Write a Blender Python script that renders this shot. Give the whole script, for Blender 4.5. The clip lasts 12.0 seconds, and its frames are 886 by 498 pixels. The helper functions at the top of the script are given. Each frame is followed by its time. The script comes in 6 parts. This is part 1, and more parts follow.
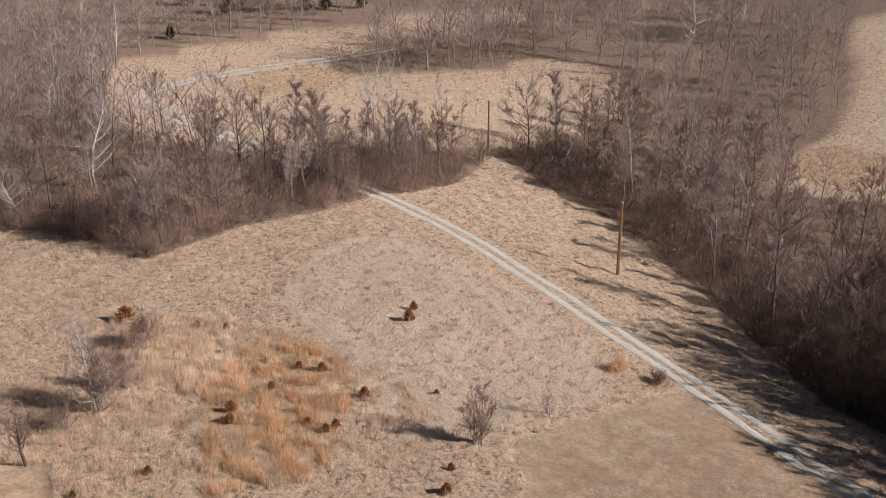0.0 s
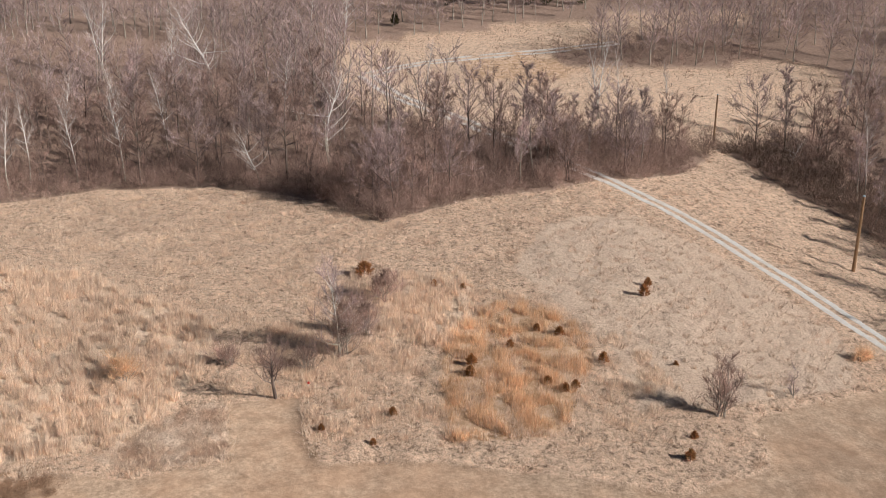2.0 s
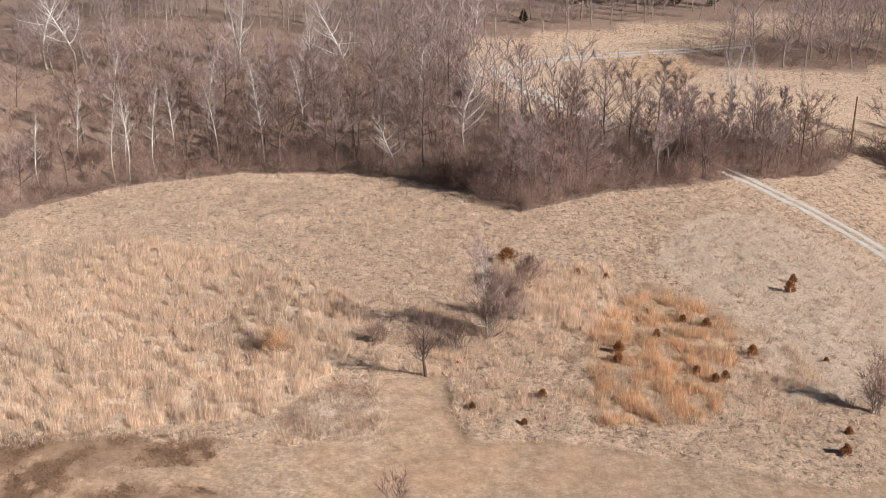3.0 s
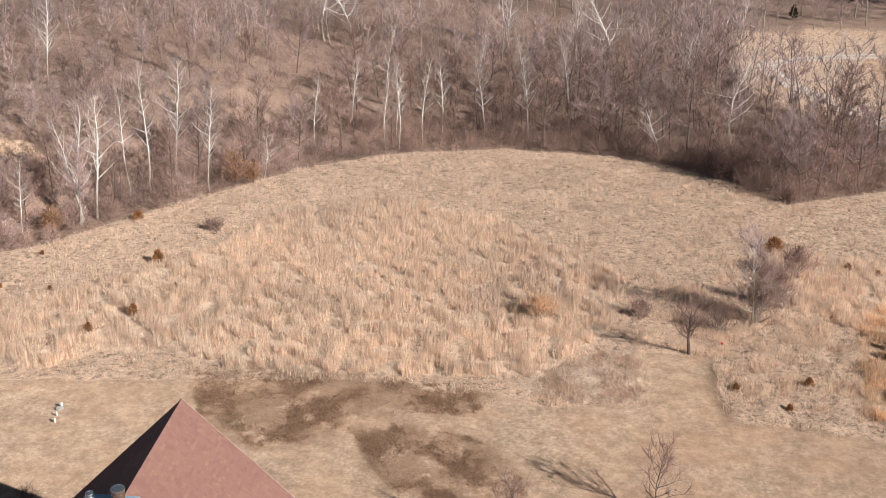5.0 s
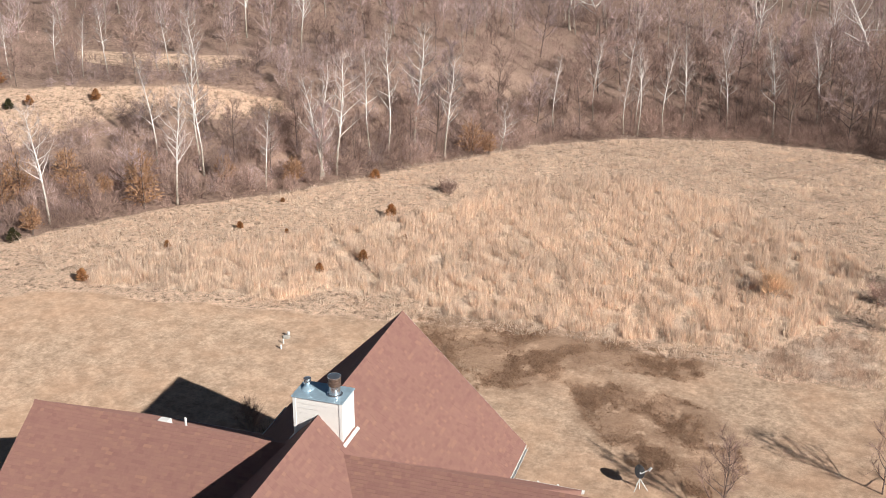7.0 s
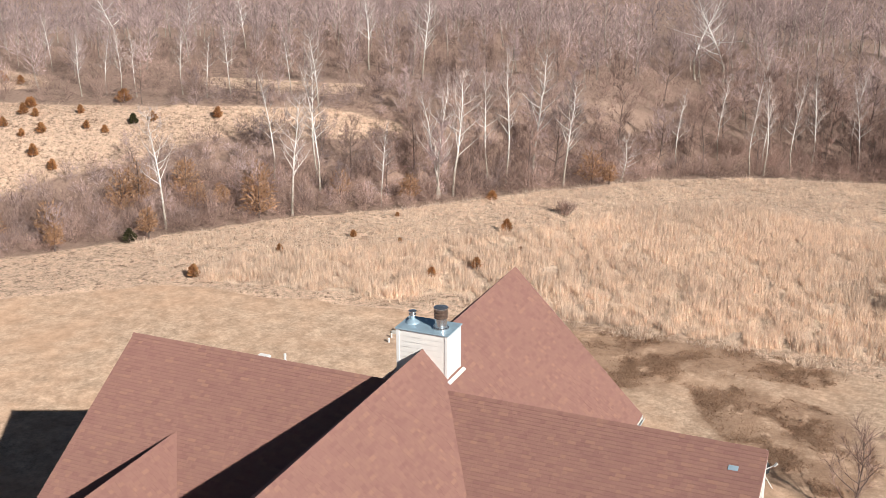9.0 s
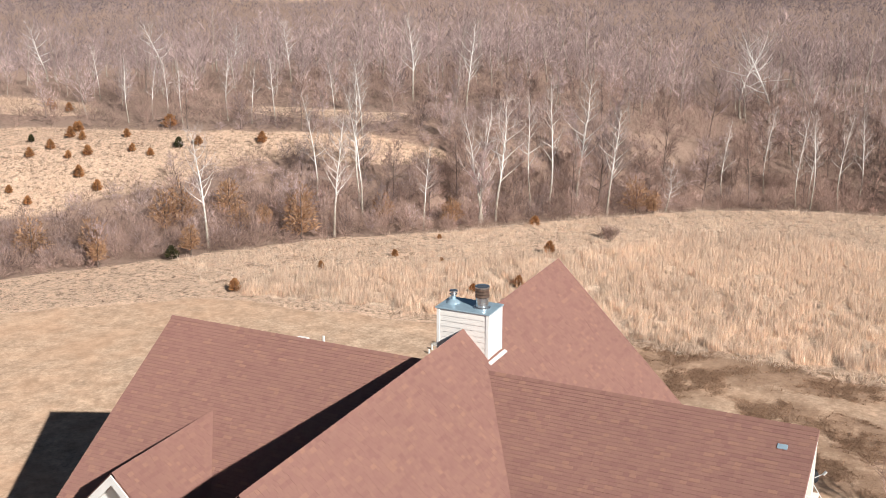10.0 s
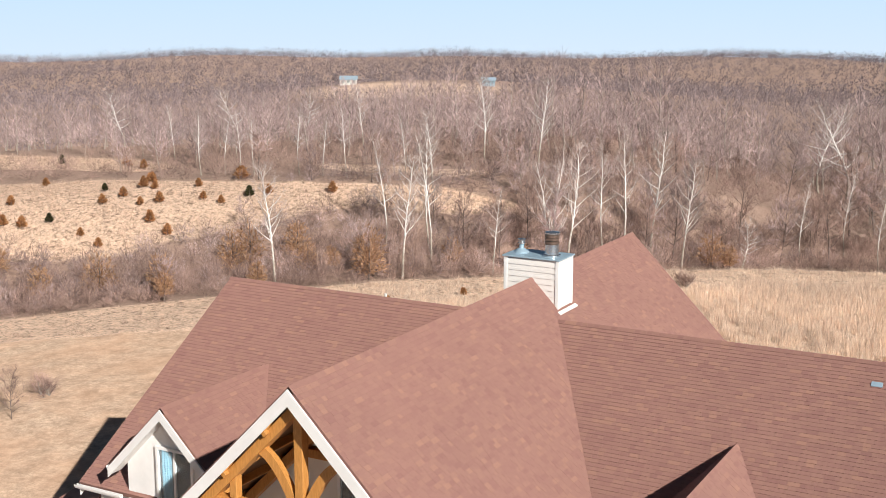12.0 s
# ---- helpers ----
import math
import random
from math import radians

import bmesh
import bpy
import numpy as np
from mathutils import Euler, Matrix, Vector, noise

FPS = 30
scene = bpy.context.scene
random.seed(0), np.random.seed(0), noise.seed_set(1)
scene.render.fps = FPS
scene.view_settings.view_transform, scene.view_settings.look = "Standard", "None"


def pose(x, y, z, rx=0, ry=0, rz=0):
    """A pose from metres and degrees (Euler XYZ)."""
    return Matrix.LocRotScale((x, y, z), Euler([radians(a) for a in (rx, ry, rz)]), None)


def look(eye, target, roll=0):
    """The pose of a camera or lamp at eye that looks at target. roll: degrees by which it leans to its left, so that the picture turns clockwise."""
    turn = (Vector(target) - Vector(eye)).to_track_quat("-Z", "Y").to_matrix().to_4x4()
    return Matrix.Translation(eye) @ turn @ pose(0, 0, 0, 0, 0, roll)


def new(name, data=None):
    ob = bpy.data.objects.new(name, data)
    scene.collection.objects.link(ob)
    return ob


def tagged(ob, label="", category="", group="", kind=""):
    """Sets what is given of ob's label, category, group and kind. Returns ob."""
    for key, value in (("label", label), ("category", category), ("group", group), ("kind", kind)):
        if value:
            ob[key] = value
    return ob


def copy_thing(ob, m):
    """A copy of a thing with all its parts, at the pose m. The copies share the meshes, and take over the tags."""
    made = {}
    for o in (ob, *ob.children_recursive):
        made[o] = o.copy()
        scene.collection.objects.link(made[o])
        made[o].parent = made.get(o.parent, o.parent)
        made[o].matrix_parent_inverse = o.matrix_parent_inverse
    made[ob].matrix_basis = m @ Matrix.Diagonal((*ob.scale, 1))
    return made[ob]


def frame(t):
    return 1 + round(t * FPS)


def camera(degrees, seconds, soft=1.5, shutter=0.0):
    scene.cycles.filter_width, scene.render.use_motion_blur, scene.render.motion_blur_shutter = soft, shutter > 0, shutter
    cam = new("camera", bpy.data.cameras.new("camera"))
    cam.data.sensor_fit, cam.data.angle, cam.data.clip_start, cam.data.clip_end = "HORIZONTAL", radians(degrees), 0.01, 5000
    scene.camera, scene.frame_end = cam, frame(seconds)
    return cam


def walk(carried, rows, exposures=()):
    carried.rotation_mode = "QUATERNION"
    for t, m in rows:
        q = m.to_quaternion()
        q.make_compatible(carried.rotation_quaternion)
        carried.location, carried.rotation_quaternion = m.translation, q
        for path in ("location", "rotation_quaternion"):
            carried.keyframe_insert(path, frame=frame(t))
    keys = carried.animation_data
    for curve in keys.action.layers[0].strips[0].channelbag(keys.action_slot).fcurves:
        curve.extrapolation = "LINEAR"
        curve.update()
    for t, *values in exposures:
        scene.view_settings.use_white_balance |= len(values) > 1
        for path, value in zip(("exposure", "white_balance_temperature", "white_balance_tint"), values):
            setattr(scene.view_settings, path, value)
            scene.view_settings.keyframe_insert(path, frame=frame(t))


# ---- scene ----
LENS = 39.1
PATH = [
    (0, (9.32, 2.254, 43.711), (9.911, 3.976, 42.882), 0.0),
    (0.5, (8.4, 2.316, 42.671), (8.926, 4.062, 41.85), -0.0),
    (1, (7.194, 2.289, 41.583), (7.651, 4.057, 40.768), -0.0),
    (1.5, (5.716, 2.237, 40.698), (6.102, 4.025, 39.889), -0.1),
    (2, (4.123, 2.138, 39.938), (4.441, 3.942, 39.133), -0.0),
    (2.5, (2.276, 1.964, 39.177), (2.518, 3.781, 38.377), -0.0),
    (3, (0.3, 1.566, 38.689), (0.461, 3.394, 37.892), 0.0),
    (3.5, (-1.311, 0.965, 38.446), (-1.238, 2.797, 37.648), 0.1),
    (5.5, (-2.718, -0.833, 36.952), (-3.009, 0.976, 36.149), 0.0),
    (6, (-2.651, -1.024, 35.99), (-3.028, 0.772, 35.193), 0.0),
    (6.5, (-2.459, -1.357, 34.901), (-2.931, 0.42, 34.113), -0.0),
    (7, (-2.395, -1.576, 33.577), (-2.959, 0.179, 32.8), 0.0),
    (9, (-2.374, -1.346, 27.286), (-3.129, 0.39, 26.64), -0.1),
    (9.5, (-2.415, -1.3, 25.784), (-3.209, 0.434, 25.181), -0.0),
    (10, (-2.277, -1.549, 24.487), (-3.104, 0.183, 23.926), -0.0),
    (10.5, (-2.223, -1.506, 22.991), (-3.085, 0.222, 22.473), -0.0),
    (11, (-2.265, -1.332, 21.428), (-3.158, 0.393, 20.955), 0.0),
    (11.5, (-2.288, -1.174, 19.923), (-3.212, 0.548, 19.494), -0.0),
    (12, (-2.357, -1.045, 18.497), (-3.305, 0.673, 18.11), 0.0),
]
cam = camera(LENS, 12.0, 0.75)
walk(cam, [(t, look(eye, target, roll)) for t, eye, target, roll in PATH],
     [(0, -0.06), (1.5, 0.03), (3, 0.17), (6, 0.24), (12, 0.27)])

# ---------- world, sun and exposure ----------
SUN_FROM = Vector((0.848, -0.530, 0.568)).normalized()
world = bpy.data.worlds.new("winter_sky")
scene.world = world
world.use_nodes = True
wn = world.node_tree.nodes
sky = wn.new("ShaderNodeTexSky")
sky.sky_type, sky.sun_disc = "NISHITA", False
sky.sun_elevation = math.asin(SUN_FROM.z)
sky.sun_rotation = math.atan2(SUN_FROM.x, SUN_FROM.y)
sky.air_density, sky.dust_density, sky.ozone_density = 1.0, 0.6, 1.0
world.node_tree.links.new(sky.outputs[0], wn["Background"].inputs[0])
sky.texture_mapping.translation = (0, 0, 0.1)   # the land falls away, so the sky reaches below eye level
wn["Background"].inputs[1].default_value = 0.026
sun_data = bpy.data.lights.new("sun", "SUN")
sun_data.energy, sun_data.angle, sun_data.color = 5.0, radians(0.5), (1.0, 0.95, 0.89)
sun = new("sun", sun_data)
sun.matrix_world = look(SUN_FROM * 100, (0, 0, 0))

# ---------- small tools ----------
RNG = np.random.default_rng(7)


def raw_mesh(name, verts, faces, mat=None, smooth=False):
    """A mesh from arrays; faces all have the same number of corners, or are a list."""
    me = bpy.data.meshes.new(name)
    if isinstance(faces, np.ndarray):
        verts = np.asarray(verts, np.float32)
        n, k = faces.shape
        me.vertices.add(len(verts))
        me.vertices.foreach_set("co", verts.ravel())
        me.loops.add(n * k)
        me.loops.foreach_set("vertex_index", faces.ravel().astype(np.int32))
        me.polygons.add(n)
        me.polygons.foreach_set("loop_start", np.arange(0, n * k, k, dtype=np.int32))
        me.polygons.foreach_set("loop_total", np.full(n, k, np.int32))
        me.update(calc_edges=True)
    else:
        me.from_pydata(verts, [], faces)
    if smooth:
        me.polygons.foreach_set("use_smooth", [True] * len(me.polygons))
    if mat:
        me.materials.append(mat)
    return me


def part(name, bm, material, parent, label=""):
    """One mesh object under a thing or a part; bm is a bmesh or a finished mesh."""
    if isinstance(bm, bmesh.types.BMesh):
        me = bpy.data.meshes.new(name)
        bmesh.ops.recalc_face_normals(bm, faces=bm.faces)
        bm.to_mesh(me)
        bm.free()
        me.materials.append(material)
    else:
        me = bm
    ob = new(name, me)
    ob.parent = parent
    if label:
        ob["label"] = label
    return ob


def thing(name, label, category, place=(0, 0, 0), group="", kind="", turn=0, size=1.0):
    ob = tagged(new(name), label, category, group, kind)
    ob.location, ob.rotation_euler, ob.scale = place, (0, 0, turn), (size,) * 3
    return ob


def box(bm, lo, hi, bevel=0.0):
    made = bmesh.ops.create_cube(bm, size=1.0)
    lo, hi = Vector(lo), Vector(hi)
    m = Matrix.LocRotScale((lo + hi) / 2, None, hi - lo)
    bmesh.ops.transform(bm, matrix=m, verts=made["verts"])
    if bevel:
        edges = list({e for v in made["verts"] for e in v.link_edges})
        bmesh.ops.bevel(bm, geom=edges, offset=bevel, segments=1, affect="EDGES")
    return bm


def beam(bm, a, b, wide, deep, up=(0, 0, 1), bevel=0.0):
    """A squared beam from a to b."""
    a, b = Vector(a), Vector(b)
    z = (b - a).normalized()
    x = z.cross(Vector(up))
    x = x.normalized() if x.length > 1e-4 else Vector((1, 0, 0))
    y = z.cross(x)
    made = bmesh.ops.create_cube(bm, size=1.0)
    m = Matrix((x, y, z)).transposed().to_4x4()
    m = Matrix.Translation((a + b) / 2) @ m @ Matrix.Diagonal((wide, deep, (b - a).length, 1))
    bmesh.ops.transform(bm, matrix=m, verts=made["verts"])
    if bevel:
        edges = list({e for v in made["verts"] for e in v.link_edges})
        bmesh.ops.bevel(bm, geom=edges, offset=bevel, segments=1, affect="EDGES")
    return bm


def lathe(bm, profile, at=(0, 0, 0), sides=20):
    """A turned form from (radius, height) pairs."""
    rings = []
    for r, h in profile:
        rings.append([bm.verts.new((at[0] + r * math.cos(2 * math.pi * k / sides), at[1] + r * math.sin(2 * math.pi * k / sides), at[2] + h)) for k in range(sides)])
    for p, q in zip(rings, rings[1:]):
        for k in range(sides):
            bm.faces.new((p[k], p[(k + 1) % sides], q[(k + 1) % sides], q[k]))
    bm.faces.new(rings[0][::-1])
    bm.faces.new(rings[-1])
    return bm


def slab(bm, pts, depth, down=(0, 0, -1)):
    """A flat polygon with thickness."""
    d = Vector(down) * depth
    top = [bm.verts.new(p) for p in pts]
    low = [bm.verts.new(Vector(p) + d) for p in pts]
    bm.faces.new(top)
    bm.faces.new(low[::-1])
    n = len(pts)
    for k in range(n):
        bm.faces.new((top[k], low[k], low[(k + 1) % n], top[(k + 1) % n]))
    return bm


# ---------- materials ----------
class Nodes:
    """Short hand for building a node material."""

    def __init__(self, name):
        self.mat = bpy.data.materials.new(name)
        self.mat.use_nodes = True
        self.tree = self.mat.node_tree
        self.bsdf = self.tree.nodes["Principled BSDF"]

    def add(self, kind, **values):
        node = self.tree.nodes.new(kind)
        for key, value in values.items():
            if key in node.inputs:
                node.inputs[key].default_value = value
        return node

    def link(self, a, b):
        self.tree.links.new(a, b)

    def coords(self):
        return self.add("ShaderNodeNewGeometry").outputs["Position"]

    def noise(self, scale, detail=4.0, rough=0.6, where=None, stretch=None):
        node = self.add("ShaderNodeTexNoise", Scale=scale, Detail=detail, Roughness=rough)
        where = where or self.coords()
        if stretch:
            mp = self.add("ShaderNodeMapping")
            mp.inputs["Scale"].default_value = stretch
            self.link(where, mp.inputs[0])
            where = mp.outputs[0]
        self.link(where, node.inputs["Vector"])
        return node.outputs["Fac"]

    def ramp(self, fac, stops):
        node = self.add("ShaderNodeValToRGB")
        el = node.color_ramp.elements
        while len(el) < len(stops):
            el.new(0.5)
        for e, (p, c) in zip(el, stops):
            e.position, e.color = p, (*c, 1) if len(c) == 3 else c
        self.link(fac, node.inputs[0])
        return node.outputs[0]

    def mix(self, fac, a, b, blend="MIX"):
        node = self.add("ShaderNodeMix")
        node.data_type, node.blend_type = "RGBA", blend
        for value, socket in ((fac, node.inputs[0]), (a, node.inputs[6]), (b, node.inputs[7])):
            if isinstance(value, (int, float)):
                socket.default_value = value
            elif isinstance(value, tuple):
                socket.default_value = (*value, 1)
            else:
                self.link(value, socket)
        return node.outputs[2]

    def math(self, op, a, b=0.0, c=0.0):
        node = self.add("ShaderNodeMath")
        node.operation = op
        for value, socket in zip((a, b, c), node.inputs):
            if isinstance(value, (int, float)):
                socket.default_value = value
            else:
                self.link(value, socket)
        return node.outputs[0]

    def thin(self, color, share):
        """Lets part of the light through, as dry blades and fine twigs do."""
        back = self.add("ShaderNodeBsdfTranslucent")
        self.link(color, back.inputs[0])
        both = self.add("ShaderNodeMixShader")
        both.inputs[0].default_value = share
        self.link(self.bsdf.outputs[0], both.inputs[1])
        self.link(back.outputs[0], both.inputs[2])
        self.link(both.outputs[0], self.tree.nodes["Material Output"].inputs[0])

    def done(self, color=None, rough=0.8, metal=0.0, bump=None, strength=0.3, distance=0.02):
        if color is not None:
            if isinstance(color, tuple):
                self.bsdf.inputs["Base Color"].default_value = (*color, 1)
            else:
                self.link(color, self.bsdf.inputs["Base Color"])
        if isinstance(rough, (int, float)):
            self.bsdf.inputs["Roughness"].default_value = rough
        else:
            self.link(rough, self.bsdf.inputs["Roughness"])
        self.bsdf.inputs["Metallic"].default_value = metal
        self.bsdf.inputs["Diffuse Roughness"].default_value = 0.6 if not isinstance(rough, float) or rough > 0.8 else 0.1
        if bump is not None:
            node = self.add("ShaderNodeBump", Strength=strength, Distance=distance)
            self.link(bump, node.inputs["Height"])
            self.link(node.outputs[0], self.bsdf.inputs["Normal"])
        return self.mat


def plain(name, color, rough=0.6, metal=0.0, vary=0.15, scale=3.0):
    n = Nodes(name)
    f = n.noise(scale, 5)
    lo = tuple(c * (1 - vary) for c in color)
    hi = tuple(min(c * (1 + vary), 0.95) for c in color)
    return n.done(n.ramp(f, [(0.3, lo), (0.7, hi)]), rough, metal, n.noise(scale * 12, 3), 0.15, 0.01)


def bark(name, dark, pale, upper=None):
    """Bark; where upper is given, the stem turns to that colour with height, as on sycamores."""
    n = Nodes(name)
    obj = n.add("ShaderNodeTexCoord").outputs["Object"]
    c = n.ramp(n.noise(1.6, 5, 0.65, obj), [(0.35, dark), (0.65, pale)])
    if upper:
        sep = n.add("ShaderNodeSeparateXYZ")
        n.link(obj, sep.inputs[0])
        h = n.math("MULTIPLY_ADD", sep.outputs[2], 0.16, -0.25)
        h = n.math("ADD", h, n.math("MULTIPLY_ADD", n.noise(1.1, 4, 0.7, obj), 1.2, -0.6))
        h = n.ramp(h, [(0.2, (0, 0, 0)), (0.55, (1, 1, 1))])
        c = n.mix(h, c, upper)
    return n.done(c, 0.9, 0, n.noise(9, 4, 0.6, obj), 0.5, 0.03)


def twigs(name, dark, pale, where_scale=0.05):
    """Fine twigs, each its own shade, and stands that differ over the land."""
    n = Nodes(name)
    geo = n.add("ShaderNodeNewGeometry")
    isl = n.ramp(geo.outputs["Random Per Island"], [(0.0, dark), (1.0, pale)])
    wide = n.noise(where_scale, 3, 0.6)
    c = n.mix(n.ramp(wide, [(0.35, (0, 0, 0)), (0.65, (0.55, 0.55, 0.55))]), isl, tuple(0.75 * v for v in dark))
    # mottled tone of the brush, with lit and shaded clumps put into it
    clump = n.ramp(n.noise(where_scale * 14, 4, 0.7), [(0.34, (0.52, 0.50, 0.49)), (0.5, (0.98, 0.98, 0.98)), (0.66, (1.32, 1.31, 1.30))])
    c = n.mix(1.0, c, clump, "MULTIPLY")
    stand = n.ramp(n.noise(0.17, 2, 0.5), [(0.36, (0.74, 0.715, 0.70)), (0.64, (1.34, 1.33, 1.33))])
    c = n.mix(1.0, c, stand, "MULTIPLY")
    n.thin(c, 0.2)
    return n.done(c, 0.9)


def straw(name, stops, where=0.12, share=0.45, gap_shade=0.86):
    n = Nodes(name)
    geo = n.add("ShaderNodeNewGeometry")
    c = n.ramp(geo.outputs["Random Per Island"], stops)
    wide = n.ramp(n.noise(where, 4, 0.65), [(0.3, (0.84, 0.82, 0.81)), (0.7, (1.08, 1.07, 1.06))])
    c = n.mix(1.0, c, wide, "MULTIPLY")
    # darker spots put the shade of gaps between clumps into the blade colour
    clump = n.ramp(n.noise(1.3, 5, 0.7), [(0.36, (gap_shade, gap_shade - 0.02, gap_shade - 0.03)), (0.5, (1.08, 1.08, 1.08)), (0.64, (1.2, 1.2, 1.2))])
    c = n.mix(1.0, c, clump, "MULTIPLY")
    if share:
        n.thin(c, share)
    return n.done(c, 0.85)


def shingle_material():
    n = Nodes("asphalt_shingles")
    geo, info = n.add("ShaderNodeNewGeometry"), n.add("ShaderNodeObjectInfo")
    r = n.math("FRACT", n.math("ADD", geo.outputs["Random Per Island"], info.outputs["Random"]))
    c = n.ramp(r, [(0.0, (0.254, 0.130, 0.110)), (0.22, (0.277, 0.145, 0.120)), (0.7, (0.289, 0.154, 0.125)), (0.9, (0.300, 0.161, 0.127)), (0.95, (0.318, 0.172, 0.131)), (1.0, (0.334, 0.182, 0.135))])
    worn = n.ramp(n.noise(0.35, 4, 0.6), [(0.3, (0.96, 0.96, 0.96)), (0.7, (1.03, 1.03, 1.03))])
    c = n.mix(1.0, c, worn, "MULTIPLY")
    grit = n.ramp(n.noise(60, 3, 0.7), [(0.3, (0.86, 0.86, 0.86)), (0.7, (1.1, 1.1, 1.1))])
    c = n.mix(1.0, c, grit, "MULTIPLY")
    return n.done(c, 0.92, 0, n.noise(150, 3), 0.3, 0.004)


M = {
    "shingle": shingle_material(),
    "white": plain("white_painted_trim", (0.80, 0.79, 0.77), 0.5, 0, 0.05, 1.5),
    "siding": plain("cream_lap_siding", (0.74, 0.71, 0.66), 0.6, 0, 0.05, 1.2),
    "chimney_siding": plain("white_lap_siding", (0.80, 0.77, 0.73), 0.55, 0, 0.04, 2.0),
    # the sky's blue reflection on the chimney cap is put into this colour
    "metal_cap": plain("galvanised_sheet", (0.42, 0.57, 0.67), 0.35, 0.35, 0.12, 4.0),
    "steel": plain("stainless_flue", (0.62, 0.64, 0.66), 0.25, 0.9, 0.08, 6.0),
    "rust": plain("heat_stained_steel", (0.27, 0.19, 0.15), 0.4, 0.7, 0.3, 9.0),
    "dark_metal": plain("dark_painted_metal", (0.05, 0.05, 0.055), 0.5, 0.2, 0.2, 5.0),
    "stone": plain("tan_stone_veneer", (0.34, 0.28, 0.22), 0.85, 0, 0.3, 4.0),
    "concrete": plain("weathered_concrete", (0.40, 0.37, 0.33), 0.9, 0, 0.2, 4.0),
    "plastic_white": plain("white_plastic_pipe", (0.78, 0.78, 0.76), 0.4, 0, 0.05, 5.0),
    "red": plain("red_paint", (0.62, 0.04, 0.025), 0.5, 0, 0.1, 8.0),
    "bark_grey": bark("grey_brown_bark", (0.09, 0.063, 0.052), (0.26, 0.19, 0.16)),
    "bark_pale": bark("pale_grey_bark", (0.30, 0.25, 0.21), (0.48, 0.42, 0.36)),
    "bark_white": bark("sycamore_bark", (0.30, 0.25, 0.20), (0.55, 0.49, 0.42), (0.83, 0.80, 0.77)),
    "twig_brown": twigs("brown_twigs", (0.27, 0.178, 0.152), (0.60, 0.435, 0.37)),
    "twig_grey": twigs("grey_twigs", (0.34, 0.252, 0.245), (0.71, 0.565, 0.545)),
    "twig_pale": twigs("pale_twigs", (0.42, 0.345, 0.32), (0.74, 0.655, 0.61)),
    # far woods: the grey-blue of distance haze is mixed into these colours
    "twig_far_haze": twigs("far_twigs", (0.26, 0.205, 0.208), (0.42, 0.34, 0.345), 0.02),
    "twig_haze_tint": twigs("hazy_twigs", (0.19, 0.155, 0.165), (0.29, 0.238, 0.25), 0.01),
    # the draw's dark brush, with its shaded side put into the twig colour
    "twig_shaded": twigs("dusky_twigs", (0.17, 0.115, 0.09), (0.38, 0.275, 0.22)),
    "twig_dark_shaded": twigs("dark_twigs", (0.13, 0.085, 0.065), (0.27, 0.19, 0.145)),
    "tussock": straw("matted_tussock", [(0.0, (0.58, 0.44, 0.34)), (0.5, (0.82, 0.655, 0.53)), (1.0, (0.94, 0.80, 0.68))], 0.5, 0.3, 0.70),
    "oak_leaf": straw("dead_oak_leaves", [(0.0, (0.32, 0.185, 0.11)), (0.6, (0.54, 0.33, 0.195)), (1.0, (0.68, 0.46, 0.30))], 0.3),
    "cedar": straw("cedar_needles", [(0.0, (0.30, 0.145, 0.065)), (0.5, (0.50, 0.25, 0.11)), (0.8, (0.62, 0.325, 0.15)), (1.0, (0.38, 0.26, 0.12))], 0.4),
    "cedar_green": straw("green_cedar_needles", [(0.0, (0.03, 0.035, 0.016)), (0.6, (0.075, 0.07, 0.03)), (1.0, (0.12, 0.10, 0.045))], 0.4),
    "grass_gold": straw("golden_broomsedge", [(0.0, (0.64, 0.495, 0.39)), (0.5, (0.90, 0.745, 0.605)), (1.0, (0.97, 0.87, 0.745))]),
    "grass_orange": straw("orange_broomsedge", [(0.0, (0.60, 0.385, 0.235)), (0.5, (0.90, 0.655, 0.435)), (1.0, (0.97, 0.80, 0.59))]),
    "grass_pale": straw("pale_dead_fescue", [(0.0, (0.56, 0.41, 0.31)), (0.5, (0.68, 0.515, 0.40)), (1.0, (0.80, 0.64, 0.52))], gap_shade=0.76),
    "litter": straw("leaf_litter", [(0.0, (0.30, 0.185, 0.12)), (1.0, (0.52, 0.355, 0.245))]),
}


def wood_material(name, dark, pale, along):
    n = Nodes(name)
    obj = n.add("ShaderNodeTexCoord").outputs["Object"]
    grain = n.noise(6, 5, 0.65, obj, along)
    c = n.ramp(grain, [(0.3, dark), (0.7, pale)])
    return n.done(c, 0.45, 0, grain, 0.2, 0.01)


M["timber"] = wood_material("oiled_fir_timber", (0.44, 0.19, 0.045), (0.62, 0.30, 0.085), (4, 4, 0.7))
M["pole_wood"] = wood_material("treated_pole_wood", (0.20, 0.115, 0.06), (0.36, 0.22, 0.12), (6, 6, 0.4))
M["ceiling_wood"] = wood_material("dark_tongue_and_groove", (0.10, 0.045, 0.015), (0.18, 0.085, 0.03), (4, 0.5, 4))


def glass_material():
    n = Nodes("window_glass")
    n.bsdf.inputs["Transmission Weight"].default_value = 0.9
    return n.done((0.75, 0.85, 0.88), 0.03)


M["glass"] = glass_material()
M["curtain"] = plain("pale_blue_curtain", (0.22, 0.42, 0.52), 0.9, 0, 0.25, 8.0)


